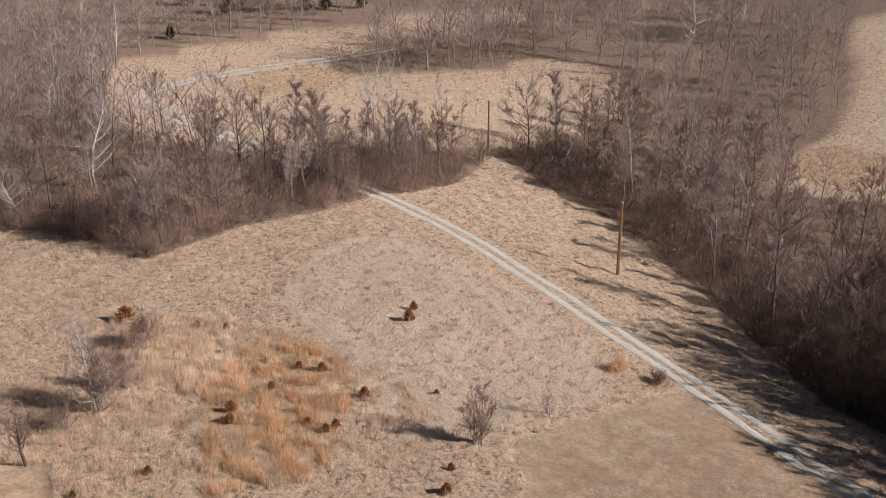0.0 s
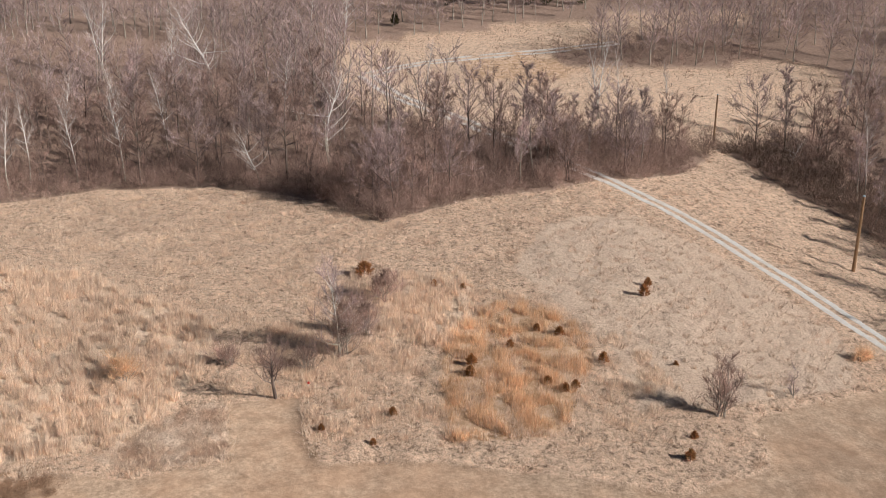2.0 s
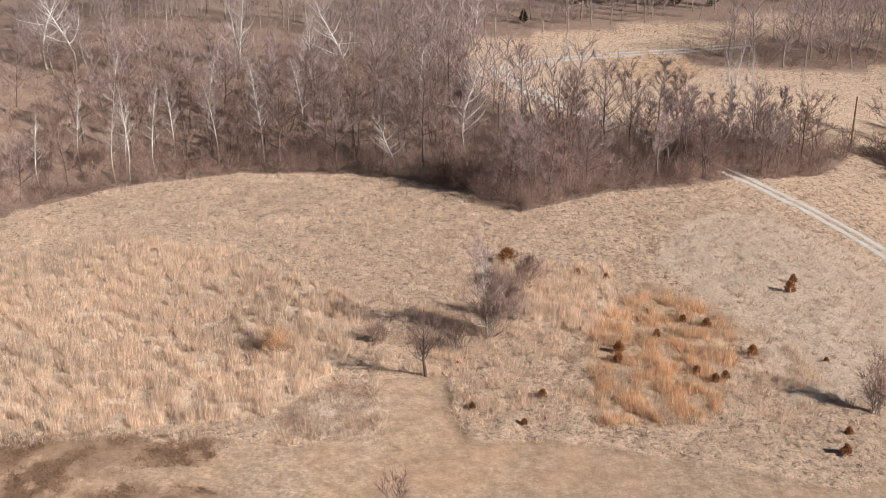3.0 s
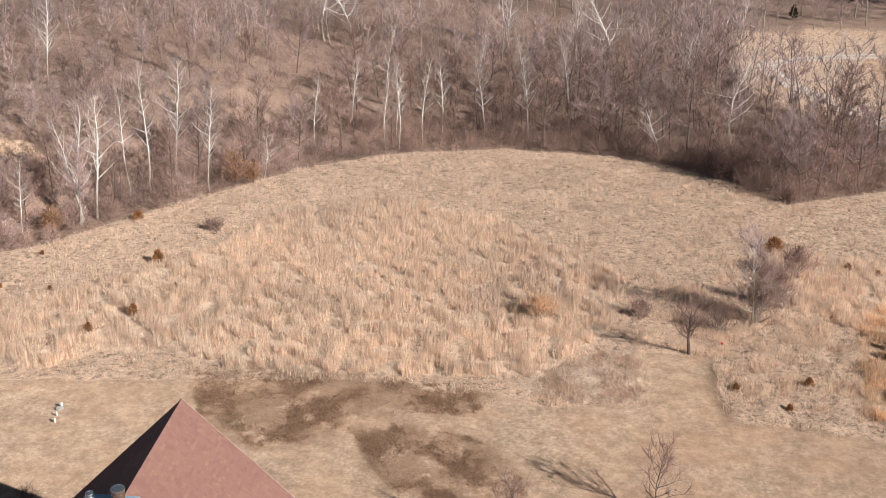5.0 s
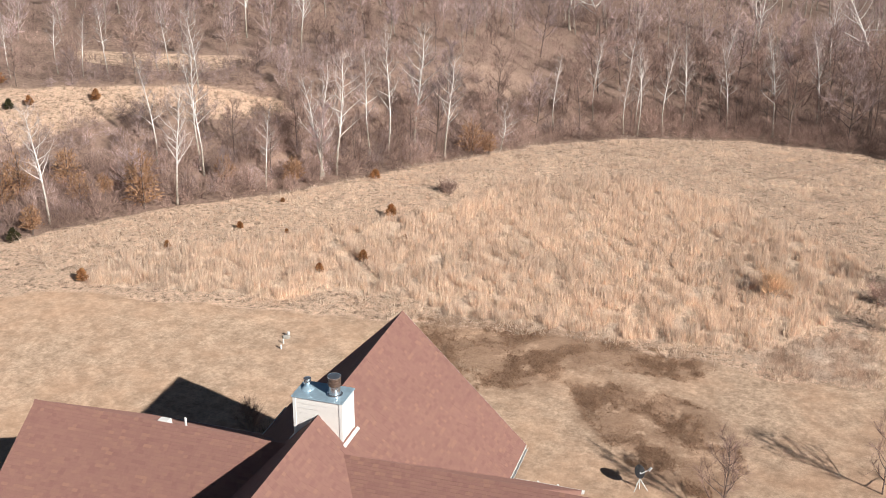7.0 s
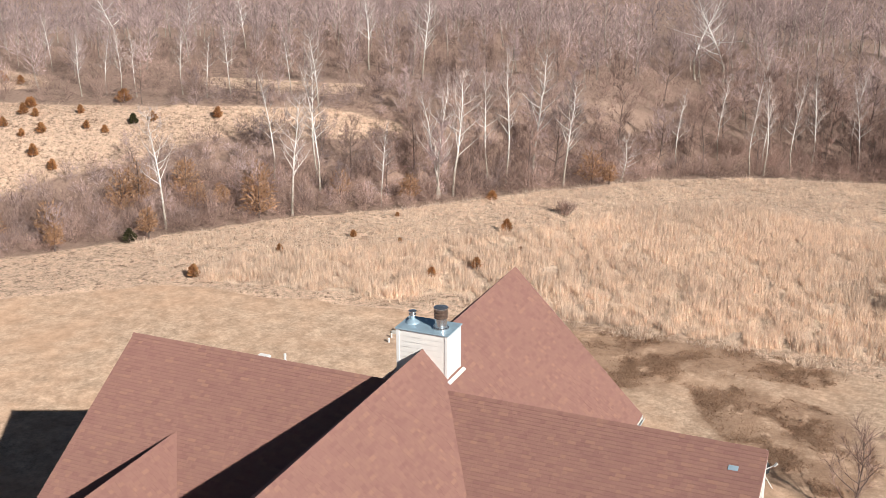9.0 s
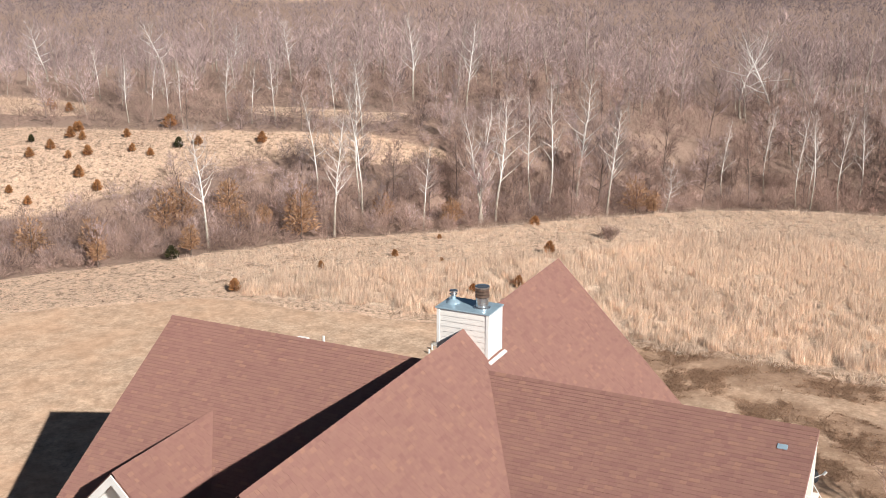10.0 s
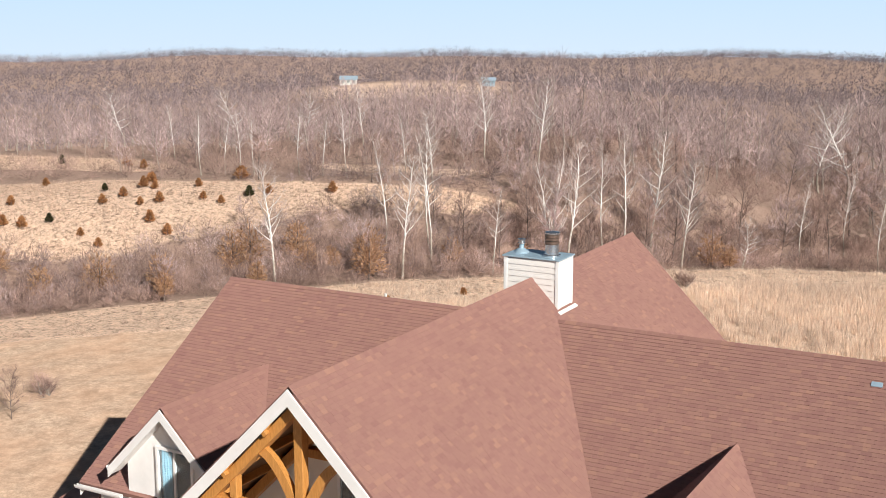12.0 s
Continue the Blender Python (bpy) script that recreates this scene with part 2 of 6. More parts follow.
def ground_material():
    n = Nodes("winter_ground")
    za = n.add("ShaderNodeAttribute")
    za.attribute_name = "zone_a"
    zb = n.add("ShaderNodeAttribute")
    zb.attribute_name = "zone_b"
    sa, sb = n.add("ShaderNodeSeparateColor"), n.add("ShaderNodeSeparateColor")
    n.link(za.outputs["Color"], sa.inputs[0])
    n.link(zb.outputs["Color"], sb.inputs[0])
    fine, mid, wide = n.noise(5.0, 6, 0.7), n.noise(0.7, 5, 0.65), n.noise(0.07, 4, 0.6)
    rough = n.ramp(fine, [(0.25, (0.38, 0.26, 0.185)), (0.5, (0.64, 0.47, 0.35)), (0.75, (0.82, 0.64, 0.50))])
    clod = n.noise(1.9, 7, 0.76)
    # hollows between tussocks darkened in the colour, in place of their small shadows
    rough = n.mix(1.0, rough, n.ramp(clod, [(0.38, (0.36, 0.32, 0.29)), (0.47, (0.98, 0.97, 0.96)), (0.62, (1.28, 1.26, 1.25))]), "MULTIPLY")
    rough = n.mix(n.ramp(mid, [(0.5, (0, 0, 0)), (0.7, (0.5, 0.5, 0.5))]), rough, (0.60, 0.44, 0.33))
    lawn = n.ramp(n.noise(3.5, 8, 0.8), [(0.36, (0.33, 0.236, 0.17)), (0.64, (0.65, 0.49, 0.365))])
    lawn = n.mix(n.ramp(n.noise(0.16, 5, 0.7), [(0.40, (0, 0, 0)), (0.62, (0.75, 0.75, 0.75))]), lawn, (0.52, 0.345, 0.235))
    lawn = n.mix(1.0, lawn, n.ramp(n.noise(0.9, 6, 0.75), [(0.38, (0.80, 0.77, 0.74)), (0.62, (1.14, 1.13, 1.12))]), "MULTIPLY")
    gold = n.ramp(n.noise(1.7, 6, 0.74), [(0.34, (0.52, 0.38, 0.275)), (0.5, (0.84, 0.655, 0.505)), (0.66, (0.93, 0.77, 0.62))])
    litter = n.ramp(n.noise(2.2, 6, 0.7), [(0.3, (0.19, 0.122, 0.094)), (0.7, (0.48, 0.335, 0.262))])
    litter = n.mix(n.ramp(wide, [(0.4, (0, 0, 0)), (0.65, (0.5, 0.5, 0.5))]), litter, (0.42, 0.295, 0.235))
    mud = n.ramp(n.noise(2.5, 6, 0.75), [(0.35, (0.21, 0.125, 0.08)), (0.65, (0.37, 0.235, 0.155))])
    orange = n.ramp(n.noise(1.1, 6, 0.72), [(0.34, (0.40, 0.25, 0.15)), (0.5, (0.66, 0.45, 0.30)), (0.66, (0.80, 0.62, 0.48))])
    pale = n.ramp(fine, [(0.25, (0.36, 0.25, 0.18)), (0.5, (0.70, 0.54, 0.42)), (0.75, (0.88, 0.74, 0.62))])
    c = rough
    edge = n.math("MULTIPLY_ADD", n.noise(0.55, 5, 0.7), 0.9, -0.45)
    for fac, color in ((sa.outputs[0], gold), (sa.outputs[2], lawn), (sb.outputs[1], orange), (sb.outputs[2], pale), (sa.outputs[1], litter)):
        f = n.math("ADD", fac, n.math("MULTIPLY", edge, n.math("MULTIPLY", fac, 1.0)))
        f = n.ramp(f, [(0.3, (0, 0, 0)), (0.62, (1, 1, 1))])
        c = n.mix(f, c, color)
    broken = n.ramp(n.noise(0.30, 7, 0.74), [(0.42, (0, 0, 0)), (0.54, (1, 1, 1))])
    patch = n.math("MULTIPLY", sb.outputs[0], broken)
    c = n.mix(n.ramp(patch, [(0.08, (0, 0, 0)), (0.6, (0.72, 0.72, 0.72))]), c, mud)
    tint = n.ramp(n.noise(0.025, 3, 0.5), [(0.3, (0.9, 0.9, 0.9)), (0.7, (1.06, 1.05, 1.04))])
    c = n.mix(1.0, c, tint, "MULTIPLY")
    height = n.math("ADD", n.math("MULTIPLY", mid, 0.5), n.math("ADD", n.math("MULTIPLY", clod, 0.7), n.math("MULTIPLY", fine, 0.2)))
    height = n.math("MULTIPLY", height, n.math("MULTIPLY_ADD", sa.outputs[2], -0.75, 1.0))
    return n.done(c, 0.95, 0, height, 1.0, 0.4)


def gravel_material():
    n = Nodes("pale_gravel")
    c = n.ramp(n.noise(7.0, 6, 0.75), [(0.3, (0.50, 0.47, 0.45)), (0.7, (0.78, 0.76, 0.74))])
    c = n.mix(n.ramp(n.noise(0.5, 5, 0.7), [(0.45, (0, 0, 0)), (0.7, (0.6, 0.6, 0.6))]), c, (0.56, 0.45, 0.36))
    return n.done(c, 0.95, 0, n.noise(14, 5, 0.8), 0.6, 0.05)


M["ground"], M["gravel"] = ground_material(), gravel_material()

# ---------- the lie of the land ----------
SWELLS = ((2.05, 2.13, 3.8, 2.33, -0.09), (3.79, -0.15, 1.71, -0.39, -2.13), (3.14, -0.16, 3.72, 1.34, 0.01), (0.68, 1.06, 3.63, 0.98, 1.7), (-0.22, -1.4, -5.21, -6.92, -2.04))


def edge_depth(x, y, line):
    """Distance from a line of points."""
    best = np.full(np.shape(x), 1e9)
    for (ax, ay), (bx, by) in zip(line, line[1:]):
        dx, dy = bx - ax, by - ay
        t = np.clip(((x - ax) * dx + (y - ay) * dy) / (dx * dx + dy * dy), 0, 1)
        best = np.minimum(best, np.hypot(x - ax - t * dx, y - ay - t * dy))
    return best


def land(x, y):
    """Height of the ground: a broad rise under the house, a draw beyond the drive, and lower country far off."""
    x, y = np.asarray(x, float), np.asarray(y, float)
    z = np.full(np.broadcast(x, y).shape, -12.0)
    for i, row in enumerate(SWELLS):
        for j, a in enumerate(row):
            z = z + a * np.exp(-((x + 60 - 40 * i) ** 2 + (y - 40 * j) ** 2) / (2 * 38.0**2))
    # a bench beyond the western wood edge, where the cedars stand, that falls away again behind
    off, way = 0.81 * (y - 75) - 0.59 * (x + 62), 0.81 * (x + 62) + 0.59 * (y - 75)
    off = np.where(inside(x, y, HOME_FIELD), 0, np.minimum(off, 1.7 * edge_depth(x, y, WOOD_EDGE)))
    s = np.clip((off - 3) / 26, 0, 1)
    e = 1 - np.clip((way - 42) / 42, 0, 1)
    q = 1 - np.clip((off - 64) / 100, 0, 1)
    z = z + (7.5 + 0.08 * np.clip(off - 28, 0, 40)) * s * s * (3 - 2 * s) * e * e * (3 - 2 * e) * q * q * (3 - 2 * q)
    z = z + 6.0 * np.exp(-((x + 30) ** 2 / (2 * 28.0**2) + (y - 192) ** 2 / (2 * 26.0**2)))
    z = z + 6.5 * np.exp(-((x + 245) ** 2 / (2 * 55.0**2) + (y - 415) ** 2 / (2 * 40.0**2)))
    far = np.hypot(x, y - 40)
    roll = np.clip((far - 260) / 250, 0, 1)
    z = z + roll * (2.2 * np.sin(x / 71 + 1.3) * np.cos(y / 93) + 1.6 * np.sin((x + 0.6 * y) / 43))
    s = np.clip((far - 230) / 500, 0, 1)
    z = z - 13 * s * s * (3 - 2 * s)
    s = np.clip((far - 900) / 1200, 0, 1)
    return z - 170 * s * s


def ground_at(x, y):
    return float(land(x, y))


WOOD_EDGE = ((-118, 38), (-85, 56), (-72, 67), (-62, 75), (-54, 84.5), (-46.5, 91), (-39.5, 104), (-31, 121), (-23, 130), (-11, 134.5), (1, 132), (8, 127.7), (12.7, 121.4), (17.4, 113), (21, 115.5), (28.6, 121), (38, 125), (45, 130.8), (50, 132), (57, 136), (62.5, 143))
BUSH_LINE = ((66, 148), (69, 143), (70, 134), (73.3, 130), (75, 122), (74, 115), (73.5, 106), (72.5, 97), (70.5, 86), (69.6, 78), (73, 68), (82, 45), (88, 0))
HOME_FIELD = WOOD_EDGE + BUSH_LINE + ((90, -80), (-140, -80))
FAR_FIELD = ((19, 179), (21, 199), (27, 204), (34.5, 205.8), (44.3, 208.1), (49.8, 211.2), (58.3, 213.4), (65.2, 216.4), (76, 217), (90, 217), (103, 219), (116, 221), (114, 216), (100.7, 211.8), (86.8, 207.5), (68.2, 198.3), (55, 192.4), (55.3, 186.3), (63.5, 183), (76.3, 184.7), (90.9, 188.7), (98.2, 186.7), (99.5, 180.6), (99.7, 170.8), (84.5, 156.9), (75, 152), (67, 146.8), (63, 147), (54, 149), (43, 149), (33, 150), (25, 157), (20, 168))
EAST_FIELD = ((121, 150), (113, 148), (104, 139), (106, 135), (115, 130), (150, 110), (230, 100), (230, 210), (150, 190), (140, 172), (128, 157))
CEDAR_FIELD = ((-150, 90), (-106, 91.5), (-96.7, 95.5), (-85, 95.2), (-76.3, 96.8), (-69.8, 99.6), (-61, 104.3), (-53, 105.5), (-51, 103.6), (-58, 99), (-64.7, 96.5), (-66.8, 93.5), (-69.9, 89.4), (-72.4, 86), (-75.9, 82.4), (-78.5, 78.6), (-84, 75), (-91, 73), (-150, 55))
FAR_STRIP = ((-150, 105), (-121, 110), (-106, 110.5), (-98, 107.5), (-93.8, 103.2), (-97, 100.5), (-106, 101.5), (-116, 100.5), (-150, 96))
GLADE = ((-80.4, 111.5), (-70.4, 113), (-60.5, 115.2), (-59.8, 112), (-61.5, 107.7), (-67.2, 105.5), (-77.2, 107.4))
CREEK_GLADE = ((-50, 122), (-45, 131), (-40, 145), (-34.3, 154), (-28, 157), (-27, 152), (-32, 141), (-34, 131), (-37, 123), (-45, 117.5))
FAR_CLEARING = ((-262, 352), (-270, 393), (-235, 400), (-196, 400), (-180, 368), (-205, 362), (-210, 350))
OPEN_LAND = (HOME_FIELD, FAR_FIELD, EAST_FIELD, CEDAR_FIELD, FAR_STRIP, FAR_CLEARING, GLADE)
LAWN = ((-60, 62), (-52.7, 66.5), (-44, 66.6), (-35, 67.5), (-27, 68.5), (-17, 69.6), (-8, 69.2), (-4, 68.2), (2.4, 68.6), (2.6, 76.5), (7.4, 76.3), (7.6, 67.8), (15, 67.1), (22, 64.8), (30, 62), (37, 65), (38, 71), (48.6, 75.8), (57, 79), (60, 60), (60, -60), (-120, -60), (-110, 35))
TALL_GRASS = ((-52, 67.8), (-44, 68.6), (-36.6, 69.4), (-34, 72), (-28, 72), (-24.6, 70.2), (-11.5, 71), (-4.5, 72), (-1, 77), (0.5, 80), (2, 89), (-8.8, 103), (-20, 110), (-29, 102), (-31.7, 93), (-37, 85), (-44, 79), (-52, 73.5))
TALL_SPUR = ((14, 85), (13, 98), (22, 97), (23, 94), (21, 86), (18, 82))
ORANGE_GRASS = ((25, 91), (29.5, 86), (29, 80), (26, 74), (24, 69.5), (16.5, 69), (17.5, 78), (18.6, 84))
FAR_ORANGE = ((40, 188), (51, 192), (59, 183), (49, 175), (38, 178))
EAST_ORANGE = ((107, 142), (113, 148), (122, 147), (126, 137), (113, 133))
PALE_ROUGH = ((27, 98), (34, 112), (44, 118), (50, 104), (53, 88), (49, 77), (38, 73), (30, 72), (31, 82))
PALE_CORNER = ((-6, 70.2), (-2.6, 69.2), (2.3, 69.2), (2.4, 76), (0, 76.4))
CORNER_BROWN = ((39, 70), (48, 74.5), (57, 78), (60, 66), (52, 55), (40, 60))
BARE_SPUR = ((-15.8, 63.8), (-13, 64.8), (-10.2, 64.4), (-6.6, 63.2), (-5, 60), (-4, 56.5), (-6, 54), (-9, 55), (-12, 57.8), (-14, 60.4))
BARE_PATCH = ((-27, 69.4), (-24.6, 70), (-20.8, 70.6), (-15.3, 70.5), (-10.2, 69.9), (-7, 68.5), (-8.6, 66.2), (-12, 66.2), (-15.4, 65.4), (-17, 62.8), (-21, 61), (-25, 63.4))

DRIVE = ((24, 181), (27, 170), (33, 158), (37.5, 148), (42, 138), (46, 130), (49.3, 121.3), (51.9, 112.7), (53.7, 103.2), (55.5, 94.1), (56.6, 87.1), (57.9, 80.7), (59.1, 73.8), (60.2, 67.7), (61.6, 63), (66, 45), (72, 10))


def inside(x, y, shape):
    """Which points lie inside a polygon."""
    x, y = np.asarray(x, float), np.asarray(y, float)
    hit = np.zeros(x.shape, bool)
    for (ax, ay), (bx, by) in zip(shape, shape[1:] + shape[:1]):
        if ay != by:
            hit ^= ((ay > y) != (by > y)) & (x < (bx - ax) * (y - ay) / (by - ay) + ax)
    return hit


def wooded(x, y):
    open_here = np.zeros(np.shape(x), bool)
    for shape in OPEN_LAND:
        open_here |= inside(x, y, shape)
    return ~open_here


def edge_gap(x, y):
    """Distance from the drive."""
    best = np.full(np.shape(x), 1e9)
    for (ax, ay), (bx, by) in zip(DRIVE, DRIVE[1:]):
        dx, dy = bx - ax, by - ay
        t = np.clip(((x - ax) * dx + (y - ay) * dy) / (dx * dx + dy * dy), 0, 1)
        best = np.minimum(best, np.hypot(x - ax - t * dx, y - ay - t * dy))
    return best


def build_ground():
    def steps(lo, hi, fine, reach):
        mid = np.arange(lo, hi + fine, fine)
        out, d = [], fine
        while sum(out) < reach:
            d *= 1.07
            out.append(d)
        return np.concatenate([lo - np.cumsum(out)[::-1], mid, mid[-1] + np.cumsum(out)])

    xs, ys = steps(-70, 80, 0.55, 3200), steps(48, 135, 0.55, 3200)
    gx, gy = np.meshgrid(xs, ys)
    x, y = gx.ravel(), gy.ravel()
    z = land(x, y)
    near = np.hypot(x, y - 70) < 260
    z = z + near * np.clip((edge_gap(x, y) - 2) / 4, 0, 1) * 0.07 * np.sin(x * 0.9 + 2 * np.sin(y * 0.31)) * np.sin(y * 0.77 + 1.7 * np.sin(x * 0.23))
    # tussocks: lumpy where the grass is left rough
    lumpy = inside(x, y, HOME_FIELD) & ~inside(x, y, LAWN) & (x > -62) & (x < 72) & (y > 50)
    lumps = np.zeros(len(x))
    spots = np.flatnonzero(lumpy)
    lumps[spots] = [noise.noise(Vector((a * 1.15, b * 1.15, 2.0))) + 0.6 * noise.noise(Vector((a * 0.45, b * 0.45, 5.0))) for a, b in zip(x[spots], y[spots])]
    z = z + np.where(lumpy & (edge_gap(x, y) > 2.5), np.clip(lumps + 0.1, -0.2, 1) * np.where(x > 8, 0.34, 0.2), 0)
    nx, ny = len(xs), len(ys)
    k = np.arange(nx * ny).reshape(ny, nx)
    faces = np.stack([k[:-1, :-1], k[:-1, 1:], k[1:, 1:], k[1:, :-1]], -1).reshape(-1, 4)
    me = raw_mesh("ground", np.stack([x, y, z], 1), faces, M["ground"], True)

    def soft(shape):
        m = inside(x, y, shape).astype(float).reshape(ny, nx)
        return m

    def blur(m, times=2):
        for _ in range(times):
            p = np.pad(m, 1, mode="edge")
            m = (p[:-2, 1:-1] + p[2:, 1:-1] + p[1:-1, :-2] + p[1:-1, 2:] + 2 * m) / 6
        return m.ravel()

    gold = blur(np.maximum.reduce([soft(TALL_GRASS), soft(TALL_SPUR), 0.4 * soft(FAR_FIELD), 0.25 * soft(CEDAR_FIELD), 0.6 * soft(EAST_FIELD)]))
    litter = blur((wooded(x, y) * np.where(inside(x, y, CREEK_GLADE), 0.62, 1.0)).reshape(ny, nx))
    lawn = blur(soft(LAWN))
    mud = np.maximum.reduce([blur(soft(BARE_PATCH), 10), blur(soft(BARE_SPUR), 8), 0.28 * blur(soft(CORNER_BROWN), 8)])
    orange = blur(np.maximum.reduce([soft(ORANGE_GRASS), soft(FAR_ORANGE), soft(EAST_ORANGE)]))
    pale = blur(np.maximum(0.8 * soft(PALE_ROUGH), soft(PALE_CORNER)))
    for name, cols in (("zone_a", (gold, litter, lawn)), ("zone_b", (mud, orange, pale))):
        at = me.attributes.new(name, "FLOAT_COLOR", "POINT")
        at.data.foreach_set("color", np.stack([*cols, np.ones(len(x))], 1).astype(np.float32).ravel())
    ob = new("ground", me)
    tagged(ob, "rolling ground of dead winter grass and brown leaf litter", "ground", kind="structure")


build_ground()
DRIVE_FAR = ((24, 181), (30, 185.5), (38, 189), (49.4, 192.3), (56.3, 193.9), (68.2, 198.3))


def smooth_line(pts, step=0.8):
    """Evenly spaced points on a smooth curve through the given ones."""
    pts = [np.array(p, float) for p in pts]
    out = []
    for i in range(len(pts) - 1):
        p0, p1, p2, p3 = pts[max(i - 1, 0)], pts[i], pts[i + 1], pts[min(i + 2, len(pts) - 1)]
        for s in np.arange(0, 1, step / max(np.linalg.norm(p2 - p1), 0.1)):
            out.append(0.5 * (2 * p1 + (p2 - p0) * s + (2 * p0 - 5 * p1 + 4 * p2 - p3) * s**2 + (3 * p1 - p0 - 3 * p2 + p3) * s**3))
    return np.array(out + [pts[-1]])


def ribbon(line, offset, width, lift, seed):
    """A worn strip that lies on the land beside a line, with ragged edges."""
    rng = np.random.default_rng(seed)
    d = np.gradient(line, axis=0)
    side = np.stack([d[:, 1], -d[:, 0]], 1) / np.hypot(d[:, 0], d[:, 1])[:, None]
    n = len(line)
    wob = np.convolve(rng.normal(0, 1, n + 8), np.ones(9) / 3, "valid")[:n] * 0.10
    verts, cols = [], (-0.5, -0.17, 0.17, 0.5)
    for c in cols:
        p = line + side * (offset + c * width + (wob + rng.normal(0, 0.05, n)) * (1 if abs(c) > 0.4 else 0.3))[:, None]
        z = land(p[:, 0], p[:, 1]) + lift + (0.02 if abs(c) < 0.4 else -0.02)
        verts.append(np.column_stack([p, z]))
    verts = np.concatenate(verts)
    k = np.arange(n - 1)
    faces = np.concatenate([np.stack([c * n + k, (c + 1) * n + k, (c + 1) * n + k + 1, c * n + k + 1], 1) for c in range(3)])
    return verts, faces


road = tagged(new("road"), "two-track pale gravel farm drive through dead grass", "road", kind="structure")
for pts, seed in ((DRIVE, 3), (DRIVE_FAR, 9)):
    line = smooth_line(pts)
    for off in (-0.85, 0.85):
        v, f = ribbon(line, off, 0.88, 0.035, seed + int(off > 0))
        part("wheel_track", raw_mesh("wheel_track", v, f, M["gravel"], True), None, road)

# ---------- the house ----------
RX, RY = -19.4, 35.46          # lines of the high ridge (x) and of the cross ridge (y)
TOP, CROSS = 9.5, 8.31         # heights of the two ridges
PITCH = 0.643                  # rise of the cross roof; the high roof and dormers rise at 1:1
FRONT, BACK = 22.2, 45.5       # ends of the high ridge
WEST, EAST = -31.65, -7.05     # ends of the cross ridge
EAVE = 5.8                     # run of the high roof
RUN = 8.26                     # run of the cross roof
GROUND = -3.2


def clip(poly, a, b, c):
    """Keeps the part of a polygon where a*u + b*v <= c."""
    out = []
    for p, q in zip(poly, poly[1:] + poly[:1]):
        dp, dq = a * p[0] + b * p[1] - c, a * q[0] + b * q[1] - c
        if dp <= 0:
            out.append(p)
        if (dp < 0 < dq) or (dq < 0 < dp):
            s = dp / (dp - dq)
            out.append((p[0] + s * (q[0] - p[0]), p[1] + s * (q[1] - p[1])))
    return out


def convex_pieces(outline):
    """Splits a roof outline (u along the eave, v down the slope) into strips at its corners' u."""
    us = sorted({round(u, 4) for u, _ in outline})
    pieces = []
    for a, b in zip(us, us[1:]):
        mid, cuts = (a + b) / 2, []
        for (u0, v0), (u1, v1) in zip(outline, outline[1:] + outline[:1]):
            if min(u0, u1) <= a + 1e-3 and max(u0, u1) >= b - 1e-3 and abs(u1 - u0) > 1e-6:
                f = lambda u: v0 + (v1 - v0) * (u - u0) / (u1 - u0)
                cuts.append((f(mid), f(a), f(b)))
        cuts.sort()
        for lo, hi in zip(cuts[::2], cuts[1::2]):
            pieces.append([(a, lo[1]), (b, lo[2]), (b, hi[2]), (a, hi[1])])
    return pieces


TABS = []                      # loose shingles near the camera, set as parts at the end of the file


